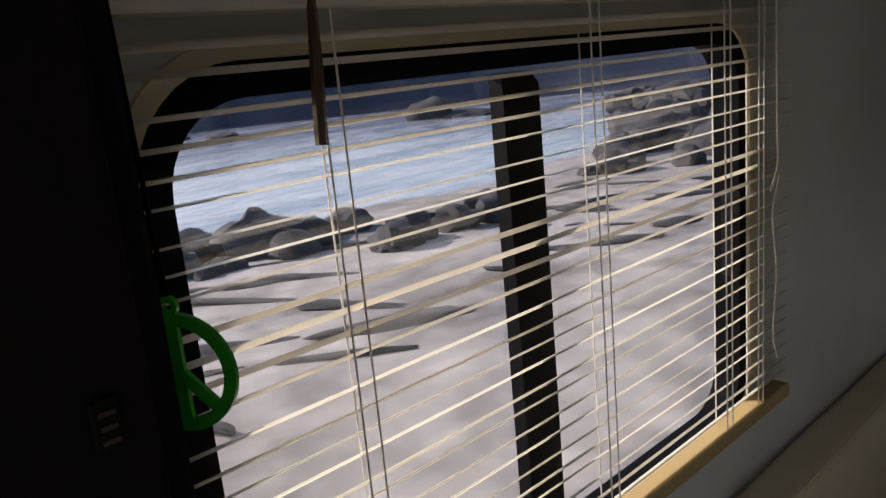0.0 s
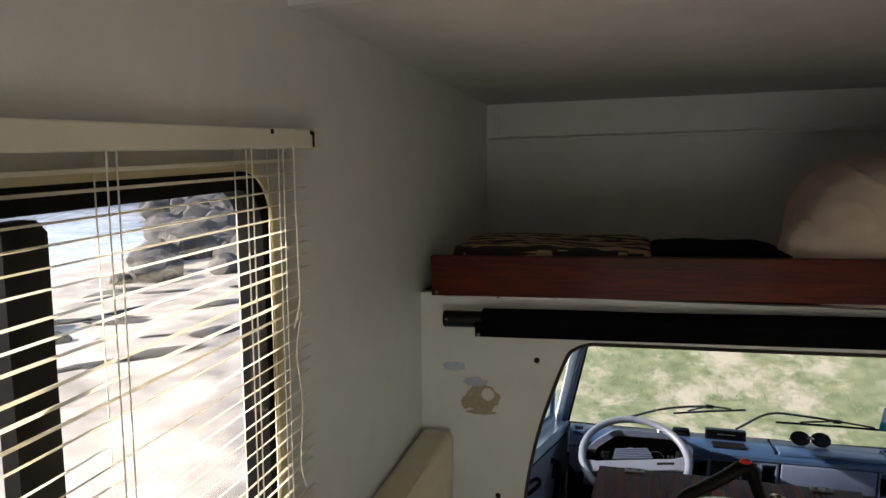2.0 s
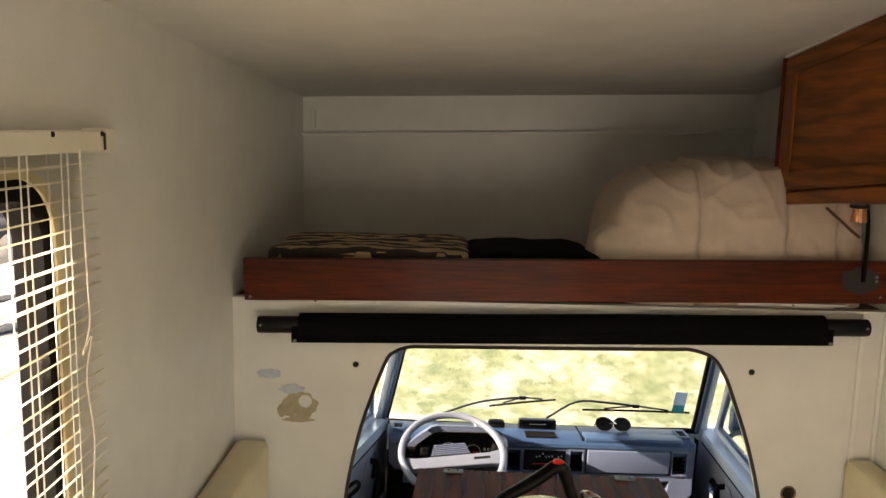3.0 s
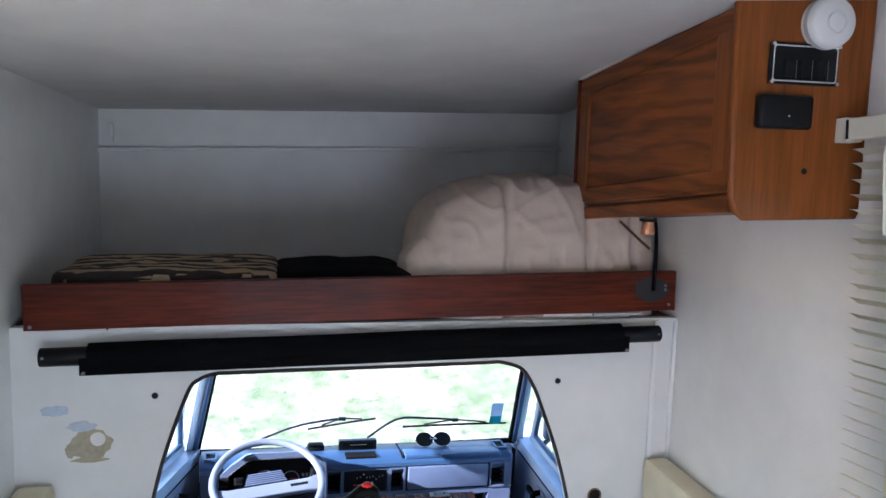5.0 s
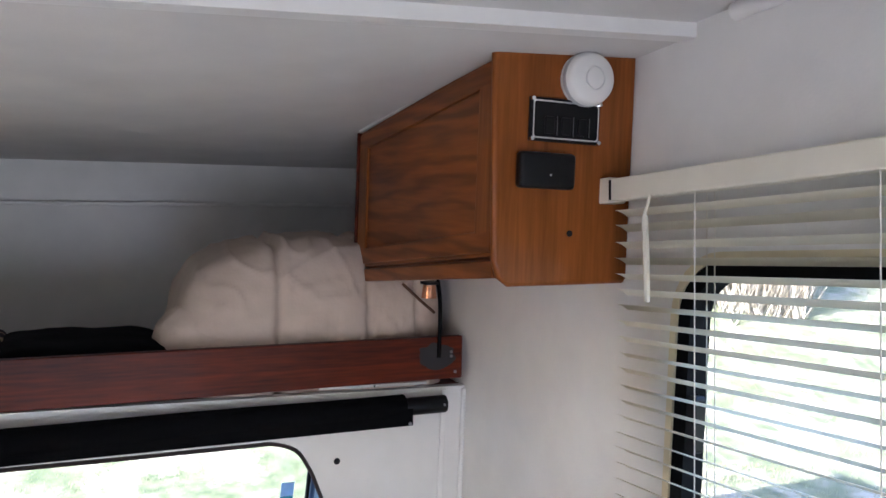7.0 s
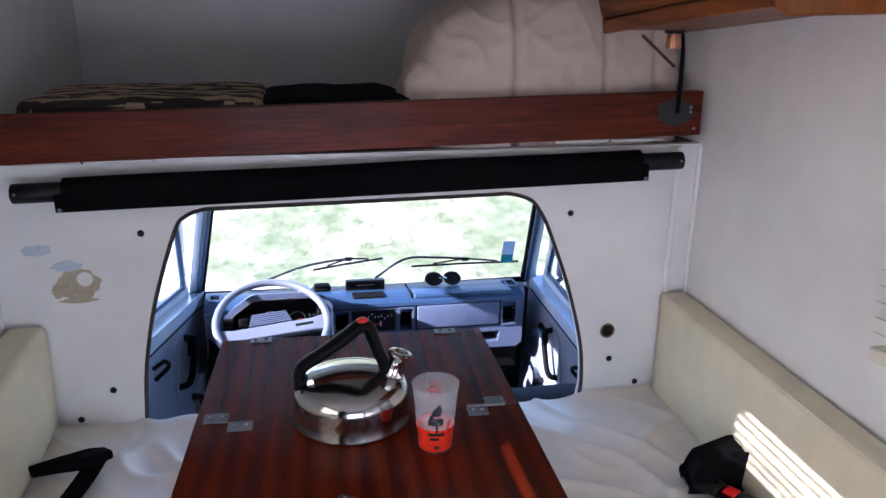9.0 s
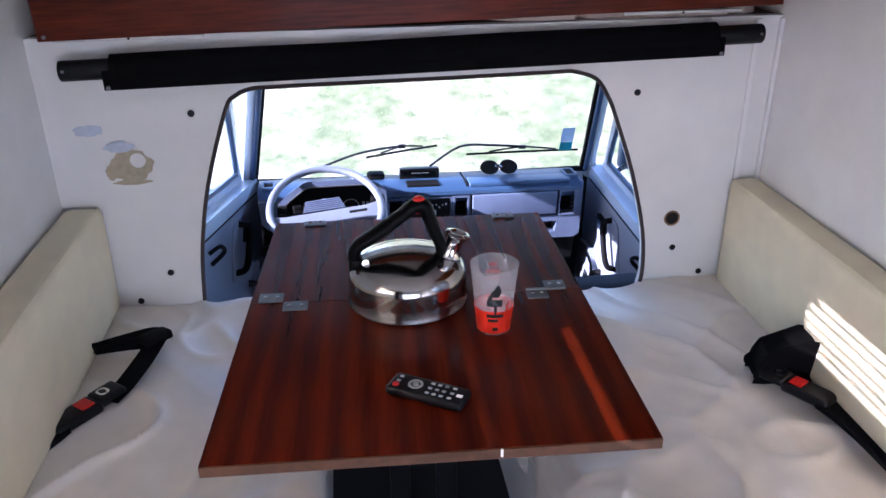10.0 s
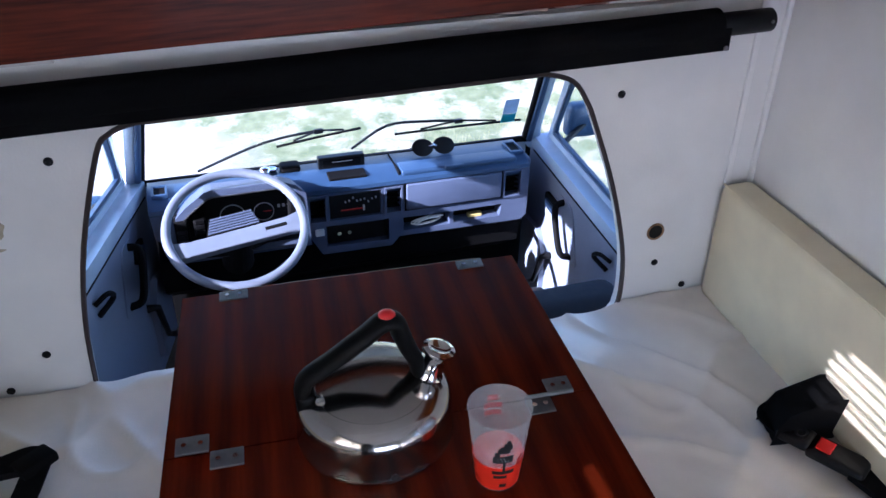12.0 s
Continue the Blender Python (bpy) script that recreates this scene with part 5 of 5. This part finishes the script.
for x, r in ((-0.345, 0.036), (-0.255, 0.030)):
    dl = part("dial", ring([(x + r * math.cos(2 * math.pi * k / 28), 0.462 + r * math.sin(2 * math.pi * k / 28)) for k in range(28)], [(x + r * 0.92 * math.cos(2 * math.pi * k / 28), 0.462 + r * 0.92 * math.sin(2 * math.pi * k / 28)) for k in range(28)], 0.002, lambda u, v, d: (u, 0.688 - d, v)), GREYPRINT, bin_)
    part("needle", box((x - 0.001, 0.686, 0.461), (x + 0.022, 0.687, 0.464)), RED, dl)
for k in range(4):
    part("warning_lamp", box((-0.215 + 0.014 * k, 0.686, 0.470), (-0.207 + 0.014 * k, 0.688, 0.480)), GREYPRINT, bin_)
for x0, x1, z0, z1 in ((-0.506, -0.468, 0.425, 0.508), (-0.455, -0.420, 0.452, 0.505)):
    pod = part("switch_pod", box((x0, 0.606, z0), (x1, 0.66, z1), 0.006), RUBBER, bin_, "black switch pod")
    for k in range(3):
        part("rocker", box((x0 + 0.006, 0.602, z0 + 0.012 + k * 0.016), (x1 - 0.006, 0.607, z0 + 0.023 + k * 0.016), 0.001), BLACKPL, pod)
part("switch_pod", box((-0.190, 0.610, 0.455), (-0.160, 0.66, 0.520), 0.006), RUBBER, bin_, "black switch pod")

WM = CABM @ Matrix.Translation((-0.346, 0.478, 0.542)) @ Matrix.Rotation(radians(27), 4, "X") @ Matrix.Rotation(radians(8), 4, "Z")
wheel = thing("steering_wheel", "pale grey two-spoke steering wheel in front of the instruments", "steering wheel", at=WM)
R = 0.178
part("rim", tube([(R * math.cos(2 * math.pi * k / 64), R * math.sin(2 * math.pi * k / 64), 0) for k in range(64)], 0.0125, 12, closed=True), WHEELPL, wheel, smooth=90)
sb = sheet([(-R, -0.052), (-0.13, -0.052), (0.13, -0.052), (R, -0.060), (R + 0.002, 0.008), (0.13, -0.004), (-0.13, -0.006), (-R, 0.004)], [], 0.024, lambda u, v, d: (u, v, d - 0.024))
bmesh.ops.bevel(sb, geom=[e for e in sb.edges if e.calc_face_angle(0) > 0.6], offset=0.005, segments=2, profile=0.5, affect="EDGES")
part("spoke", sb, WHEELPL, wheel, smooth=40)
hubp = part("hub_pad", sheet([(-0.080, -0.004), (0.066, -0.004), (0.052, 0.048), (-0.060, 0.048)], [], 0.03, lambda u, v, d: (u, v, d - 0.034)), RUBBER, wheel, "dark ribbed hub pad")
for k in range(6):
    part("rib", box((-0.074 + k * 0.003, 0.000 + k * 0.008, -0.005), (0.062 - k * 0.002, 0.005 + k * 0.008, -0.001), 0.001), DASH, hubp)
part("badge", box((0.070, -0.032, -0.001), (0.128, -0.022, 0.001)), RUBBER, wheel, "dark badge bar")
part("column", cyl((0, -0.01, -0.03), (0, 0.02, -0.20), 0.035, 0.045, 20), RUBBER, wheel)
for s in (-1, 1):
    part("stalk", tube([(s * 0.03, -0.02, -0.09), (s * 0.14, 0.0, -0.085)], 0.006, 8), BLACKPL, wheel)


def cab_door(s, label):
    d = cabthing("cab_door", label, "door", "cab doors")
    xi, y0 = 0.654, 0.062 if s > 0 else 0.086

    def at(u, v, dep):
        """u along the van, v up, dep outwards; the driver's side toes in ahead and rises to the rear, the other falls."""
        toe, lift = (0.0, -0.09 * (0.87 - u)) if s > 0 else (0.2 * (0.75 - u) - 0.008, 0.02 + 0.13 * (0.75 - u))
        return (MID + s * (xi + toe + dep), u, v + lift * max(0.0, min(1.0, (1.05 - v) / 0.45)))

    part("card", sheet([(y0, -0.10), (0.90, -0.10), (0.90, 0.46), (0.88, 0.496), (y0, 0.496)], [], 0.03, at), DOORCARD, d, "grey trim card")
    part("ledge", sheet([(y0, 0.468), (0.30, 0.468), (0.60, 0.468), (0.88, 0.468), (0.88, 0.512), (0.60, 0.512), (0.30, 0.512), (y0, 0.512)], [], 0.060, lambda u, v, dep: at(u, v, dep - 0.006)), DOORMETAL, d, "painted ledge under the window")
    part("ledge_groove", sheet([(0.10, 0.456), (0.87, 0.456), (0.87, 0.461), (0.10, 0.461)], [], 0.004, lambda u, v, dep: at(u, v, dep - 0.0025)), RUBBER, d)
    part("skin", sheet([(y0, -0.10), (0.90, -0.10), (0.90, 0.50), (y0, 0.50)], [], 0.01, lambda u, v, dep: at(u, v, dep + 0.085)), DOORMETAL, d)

    def lean(u, v, dep):
        return at(u, v, 0.042 - 0.15 * max(0, v - 0.53) + dep)

    fo = [(y0, 0.500), (0.865, 0.500), (0.845, 0.545), (0.53, 1.075), (0.50, 1.095), (y0, 1.095)]
    fi = [(y0 + 0.018, 0.535), (0.825, 0.535), (0.808, 0.572), (0.50, 1.045), (0.480, 1.058), (y0 + 0.018, 1.058)]
    part("window_frame", ring(fo, fi, 0.022, lean), DOORMETAL, d)
    part("seal", ring(fi, [(u + (0.012 if u < 0.2 else -0.012), v + (0.014 if v < 0.8 else -0.010)) for u, v in fi], 0.012, lambda u, v, dep: lean(u, v, dep + 0.004)), DASHTOP, d, "dark blue window seal")
    p = part("pane", sheet(fi, [], 0.003, lambda u, v, dep: lean(u, v, dep + 0.012)), WSGLASS, d)
    p.visible_shadow = False
    plate_ = part("latch_plate", sheet(rounded(0.645, 0.330, 0.735, 0.385, 0.014, 4), [], 0.016, lambda u, v, dep: at(u, v, dep - 0.010)), RUBBER, d, "black latch plate")
    part("latch", sheet(rounded(0.658, 0.345, 0.722, 0.366, 0.006, 4), [], 0.008, lambda u, v, dep: at(u, v, dep - 0.016)), DASHTOP, plate_)
    part("pull_handle", tube(smooth_line([at(0.612, 0.412, 0), at(0.606, 0.402, -0.034), at(0.575, 0.34, -0.040), at(0.540, 0.272, -0.034), at(0.530, 0.258, 0)], 5), 0.012, 8, flat=0.8), RUBBER, d, "black pull handle", 60)
    part("pull_base", sheet(rounded(0.515, 0.235, 0.63, 0.425, 0.03, 5), [], 0.006, lambda u, v, dep: at(u + (v - 0.33) * 0.35, v, dep - 0.004)), DOORCARD, d)
    part("window_crank", tube([at(0.672, 0.165, 0), at(0.672, 0.165, -0.03), at(0.715, 0.035, -0.035), at(0.715, 0.030, -0.06)], [0.014, 0.011, 0.009, 0.011], 8), BLACKPL, d, "black window crank", 60)
    part("pocket", sheet([(0.70, -0.04), (0.88, -0.04), (0.88, 0.20), (0.76, 0.22), (0.70, 0.16)], [], 0.022, lambda u, v, dep: at(u, v, dep - 0.020)), DOORCARD, d, "door pocket")
    part("lock_hook", tube(smooth_line([at(0.285, 0.415, -0.005), at(0.31, 0.43, -0.03), at(0.345, 0.40, -0.03), at(0.30, 0.375, -0.005)], 4), 0.007, 6), RUBBER, d)
    mx_, mz_, mw, mh = (0.885, 0.555, 0.085, 0.060) if s > 0 else (-0.765, 0.435, 0.065, 0.045)
    part("mirror_arm", tube([at(0.80, 0.50, 0.06), (mx_, 0.86, mz_)], 0.010, 8), BLACKPL, d)
    part("mirror_housing", box((mx_ - mw, 0.84, mz_ - mh), (mx_ + mw, 0.90, mz_ + mh), 0.018, 3), DASHTOP, d, "dark blue outside mirror", 40)
    return d


cab_door(1, "grey cab door lit by the sun, with a black pull handle")
cab_door(-1, "grey-blue cab door in shade on the driver's side")
for x in (-0.31, 0.39):
    seat = cabthing("cab_seat", "dark blue cloth cab seat just behind the opening", "seat", "cab seats")
    part("backrest", box((x - 0.23, 0.07, 0.02), (x + 0.23, 0.19, 0.405), 0.04, 4), SEATC, seat, smooth=60)
    part("cushion", box((x - 0.23, 0.16, -0.02), (x + 0.23, 0.56, 0.13), 0.04, 4), SEATC, seat, smooth=60)
    part("base", box((x - 0.2, 0.14, -0.1), (x + 0.2, 0.5, -0.015), 0.01), RUBBER, seat)

# ---- outside ----


def rise(x, y):
    """Height of the ground."""
    h = -0.45
    h -= 0.055 * max(0.0, min(-x - 5.0, 40.0))
    bank = max(0.0, x - 2.4)
    h += 0.02 * min(bank, 8) + 0.035 * max(0.0, min(bank - 8, 60))
    front = max(0.0, y - 3.4) * max(0.0, min(1.0, (x + 4.0) / 3.5))
    h += 0.34 * min(front, 14) + 0.05 * max(0.0, min(front - 14, 40))
    return h


def ground_mat():
    m = mat("sand_and_grass", (0.46, 0.42, 0.38), 0.95, noise_scale=3.0, amount=0.34, bump=0.5, bump_scale=30)
    n, l = m.node_tree.nodes, m.node_tree.links
    b = n["Principled BSDF"]
    sand = b.inputs["Base Color"].links[0].from_socket
    tc, sep = n.new("ShaderNodeTexCoord"), n.new("ShaderNodeSeparateXYZ")
    l.new(tc.outputs["Object"], sep.inputs[0])
    big, fine = n.new("ShaderNodeTexNoise"), n.new("ShaderNodeTexNoise")
    big.inputs["Scale"].default_value, big.inputs["Detail"].default_value = 0.5, 6
    fine.inputs["Scale"].default_value, fine.inputs["Detail"].default_value = 9.0, 10
    l.new(tc.outputs["Object"], big.inputs["Vector"]), l.new(tc.outputs["Object"], fine.inputs["Vector"])
    grass = n.new("ShaderNodeValToRGB")
    e = grass.color_ramp.elements
    e[0].position, e[1].position = 0.30, 0.70
    e[0].color, e[1].color = (0.072, 0.096, 0.040, 1), (0.17, 0.172, 0.098, 1)
    l.new(fine.outputs["Fac"], grass.inputs["Fac"])
    bare, worn, soil = n.new("ShaderNodeTexNoise"), n.new("ShaderNodeMapRange"), n.new("ShaderNodeMix")
    bare.inputs["Scale"].default_value, bare.inputs["Detail"].default_value, bare.inputs["Roughness"].default_value = 2.6, 9, 0.70
    worn.inputs["From Min"].default_value, worn.inputs["From Max"].default_value = 0.48, 0.60
    soil.data_type, soil.inputs["B"].default_value = "RGBA", (0.29, 0.26, 0.20, 1)
    l.new(tc.outputs["Object"], bare.inputs["Vector"]), l.new(bare.outputs["Fac"], worn.inputs["Value"])
    l.new(worn.outputs[0], soil.inputs["Factor"]), l.new(grass.outputs[0], soil.inputs["A"])
    # the edge of the grass runs beside the van, uneven
    a1 = n.new("ShaderNodeMath")
    a1.operation = "MULTIPLY_ADD"
    a1.inputs[1].default_value, a1.inputs[2].default_value = 1.4, -0.4
    l.new(big.outputs["Fac"], a1.inputs[0])
    a2 = n.new("ShaderNodeMath")
    a2.operation = "ADD"
    l.new(sep.outputs["X"], a2.inputs[0]), l.new(a1.outputs[0], a2.inputs[1])
    # in front of the van the edge swings towards the sea
    bend, a3 = n.new("ShaderNodeMapRange"), n.new("ShaderNodeMath")
    bend.inputs["From Min"].default_value, bend.inputs["From Max"].default_value = 3.1, 5.8
    bend.inputs["To Min"].default_value, bend.inputs["To Max"].default_value = 0.0, 3.2
    l.new(sep.outputs["Y"], bend.inputs["Value"]), l.new(a2.outputs[0], a3.inputs[0]), l.new(bend.outputs[0], a3.inputs[1])
    mr = n.new("ShaderNodeMapRange")
    mr.inputs["From Min"].default_value, mr.inputs["From Max"].default_value = -0.30, 0.25
    l.new(a3.outputs[0], mr.inputs["Value"])
    mx = n.new("ShaderNodeMix")
    mx.data_type = "RGBA"
    l.new(mr.outputs[0], mx.inputs["Factor"]), l.new(sand, mx.inputs["A"]), l.new(soil.outputs["Result"], mx.inputs["B"])
    l.new(mx.outputs["Result"], b.inputs["Base Color"])
    return m


GROUND = ground_mat()
gb = bmesh.new()
xs = [-2500, -900, -300, -120] + [-60 + 2 * k for k in range(20)] + [-20 + 0.7 * k for k in range(65)] + [26 + 4 * k for k in range(10)] + [90, 200, 600, 2500]
ys = [-2500, -600, -150, -60] + [-30 + 3 * k for k in range(8)] + [-6 + 0.7 * k for k in range(62)] + [38 + 5 * k for k in range(9)] + [120, 300, 900, 2500]
gv = [[gb.verts.new((x, y, rise(x, y) + (0.05 * noise.fractal(Vector((x * 0.6, y * 0.6, 0)), 1.0, 2.0, 4) if abs(x) < 40 and (abs(x) > 1.3 or y > 2.6) else 0))) for y in ys] for x in xs]
for i in range(len(xs) - 1):
    for j in range(len(ys) - 1):
        gb.faces.new((gv[i][j], gv[i + 1][j], gv[i + 1][j + 1], gv[i][j + 1]))
ground = part("ground", gb, GROUND, smooth=180)
tagged(ground, "pale sand by the sea and rough grass round the van", "ground", kind="structure")

# pale ripples in the base colour stand in for sky glitter on water
SEA = mat("glitter_toned_sea", (0.52, 0.54, 0.58), 0.18, noise_scale=2.6, amount=0.15, bump=1.0, bump_scale=3.0, stretch=(1.6, 0.45, 1), second=(0.07, 0.10, 0.16))
sb_ = bmesh.new()
sv = [sb_.verts.new(p) for p in ((-2500, -2500, -0.76), (-7, -2500, -0.76), (-7, 2500, -0.76), (-2500, 2500, -0.76))]
sb_.faces.new(sv)
sea = part("water", sb_, SEA)
tagged(sea, "grey-blue sea with small waves, pale glitter put into its colour", "water", kind="structure")

ROCK = mat("grey_shore_rock", (0.07, 0.067, 0.067), 0.9, noise_scale=4, amount=0.3, bump=0.8, bump_scale=9)
# the navy tint paints the air's haze onto the far shore
HILL = mat("haze_blue_shore", (0.010, 0.018, 0.036), 1.0, noise_scale=0.35, amount=0.3, second=(0.055, 0.07, 0.105))
DARKROCK = mat("dark_sea_rock", (0.045, 0.045, 0.05), 0.9, noise_scale=2, amount=0.3, bump=0.6, bump_scale=5)


def boulder(seed, flat=0.65):
    b = bmesh.new()
    bmesh.ops.create_icosphere(b, subdivisions=3, radius=1.0)
    for v in b.verts:
        p = v.co.copy()
        f = 1 + 0.34 * noise.fractal(p * 1.1 + Vector((seed * 3.1, seed, 0)), 1.0, 2.0, 4)
        c = noise.cell(p * 1.6 + Vector((seed, 0, 0))) * 0.10
        v.co = Vector((p.x, p.y * 0.85, p.z * flat)) * (f + c)
    return b


shapes = [part("boulder", boulder(k), ROCK, smooth=35) for k in range(4)]
rk = random.Random(3)
spots = []
for k in range(34):      # boulders along the water's edge
    a, d = radians(rk.uniform(40, 76)), rk.uniform(9.2, 11.5)
    spots.append((-0.3 - d * math.sin(a), -2.2 + d * math.cos(a), rk.choice((0.15, 0.2, 0.28, 0.35))))
spots += [(-9.5, 3.0, 0.62), (-9.0, 3.5, 0.40), (-10.2, 2.4, 0.45), (-7.6, 4.9, 0.34), (-7.4, 5.6, 0.38)]
for k in range(85):      # the ridge of boulders running out to the point
    t = rk.random()
    spots.append((-7.2 - 8.5 * t + rk.uniform(-1.2, 1.2), 9.5 + 15 * t + rk.uniform(-1.5, 1.5), rk.uniform(0.2, 0.75) * (0.8 + 0.6 * t)))
for i, (x, y, s) in enumerate(spots):
    b = shapes[i] if i < 4 else new("boulder", shapes[i % 4].data)
    b.matrix_world = Matrix.Translation((x, y, max(rise(x, y), -0.8) + s * 0.2)) @ Matrix.Rotation(rk.uniform(0, 6.3), 4, "Z") @ Matrix.Diagonal((s, s, s, 1))
    tagged(b, "weathered grey boulder on the beach", "rock", "beach boulders")
for x, y, s, f in ((-24.4, 20.4, 1.0, 0.95), (-23.2, 21.3, 1.5, 0.22), (-30, 14, 0.8, 0.4), (-33, 12.5, 1.4, 0.3)):
    b = part("sea_rock", boulder(s * 9, 0.8), DARKROCK, smooth=35)
    b.matrix_world = Matrix.Translation((x, y, -0.75)) @ Matrix.Diagonal((s, s, s * f, 1))
    tagged(b, "dark rock standing in the sea", "rock", "sea rocks")
weed = bmesh.new()
for k in range(42):
    x, y = -4.6 - 4.2 * rk.random(), -0.6 + 9.5 * rk.random()
    joined(weed, moved(boulder(k + 30, 0.10), Matrix.Translation((x, y, rise(x, y) + 0.005)) @ Matrix.Rotation(0.7 + rk.uniform(-0.6, 0.6), 4, "Z") @ Matrix.Diagonal((rk.uniform(0.15, 0.9), rk.uniform(0.05, 0.20), 0.35, 1))))
wd = part("seaweed", weed, DARKROCK, smooth=60)
tagged(wd, "dark seaweed and flat stones on the sand", "seaweed", kind="stuff")

hb2 = bmesh.new()
n = 160
low, top = [], []
for k in range(n + 1):
    a = radians(-20 + 130 * k / n)
    d = 38
    x, y = -d * math.sin(a), d * math.cos(a)
    h = 1.25 + 0.55 * noise.fractal(Vector((k * 0.09, 3.0, 0)), 1.0, 2.0, 5) + 0.22 * noise.noise(Vector((k * 0.9, 1, 0)))
    low.append((hb2.verts.new((x, y, -2)), hb2.verts.new((x * 1.3, y * 1.3, -2))))
    top.append(hb2.verts.new((x * 1.1, y * 1.1, max(-0.3, h))))
for k in range(n):
    hb2.faces.new((low[k][0], low[k + 1][0], top[k + 1], top[k]))
    hb2.faces.new((top[k], top[k + 1], low[k + 1][1], low[k][1]))
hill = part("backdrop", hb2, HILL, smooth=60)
tagged(hill, "far wooded shore across the water, haze blue put into its colour", "hills", kind="structure")

GRASSB = mat("grass_blades", (0.115, 0.15, 0.048), 0.8, noise_scale=0.9, amount=0.2, second=(0.28, 0.25, 0.16))
DRYB = mat("dry_bank_grass", (0.40, 0.35, 0.27), 0.9, noise_scale=0.7, amount=0.2, second=(0.27, 0.25, 0.19))


def tufts(count, place, size, seed):
    """Many bunches of blades in one mesh."""
    r = random.Random(seed)
    verts, faces = [], []
    for _ in range(count):
        x, y = place(r)
        z = rise(x, y)
        for _b in range(5):
            a, h = r.uniform(0, 6.28), size * r.uniform(0.5, 1.3)
            bx_, by_ = x + r.uniform(-0.06, 0.06), y + r.uniform(-0.06, 0.06)
            w, lx, ly = min(0.10 * h, 0.012), math.cos(a) * h * 0.6, math.sin(a) * h * 0.6
            k = len(verts)
            verts += [(bx_ - w * math.sin(a), by_ + w * math.cos(a), z - 0.01), (bx_ + w * math.sin(a), by_ - w * math.cos(a), z - 0.01), (bx_ + lx, by_ + ly, z + h)]
            faces.append((k, k + 1, k + 2))
    me = bpy.data.meshes.new("grass")
    me.from_pydata(verts, [], faces)
    return me


for nm, count, place, size, seed, m_, lbl in (
        ("grass", 16000, lambda r: (r.uniform(-0.6, 6.5), r.uniform(2.6, 11.5)), 0.022, 1, GRASSB, "short rough grass in front of the van"),
        ("grass", 12000, lambda r: (r.uniform(2.2, 12.0), r.uniform(-3.0, 12.0)), 0.03, 4, GRASSB, "short rough grass beside the van"),
        ("dry_grass", 5000, lambda r: (r.gauss(8.2, 0.32), r.gauss(6.6, 0.32)), 0.95, 2, DRYB, "clump of long pale dry grass beside the van")):
    me = tufts(count, place, size, seed)
    me.materials.append(m_)
    tagged(new(nm, me), lbl, "grass", kind="stuff")
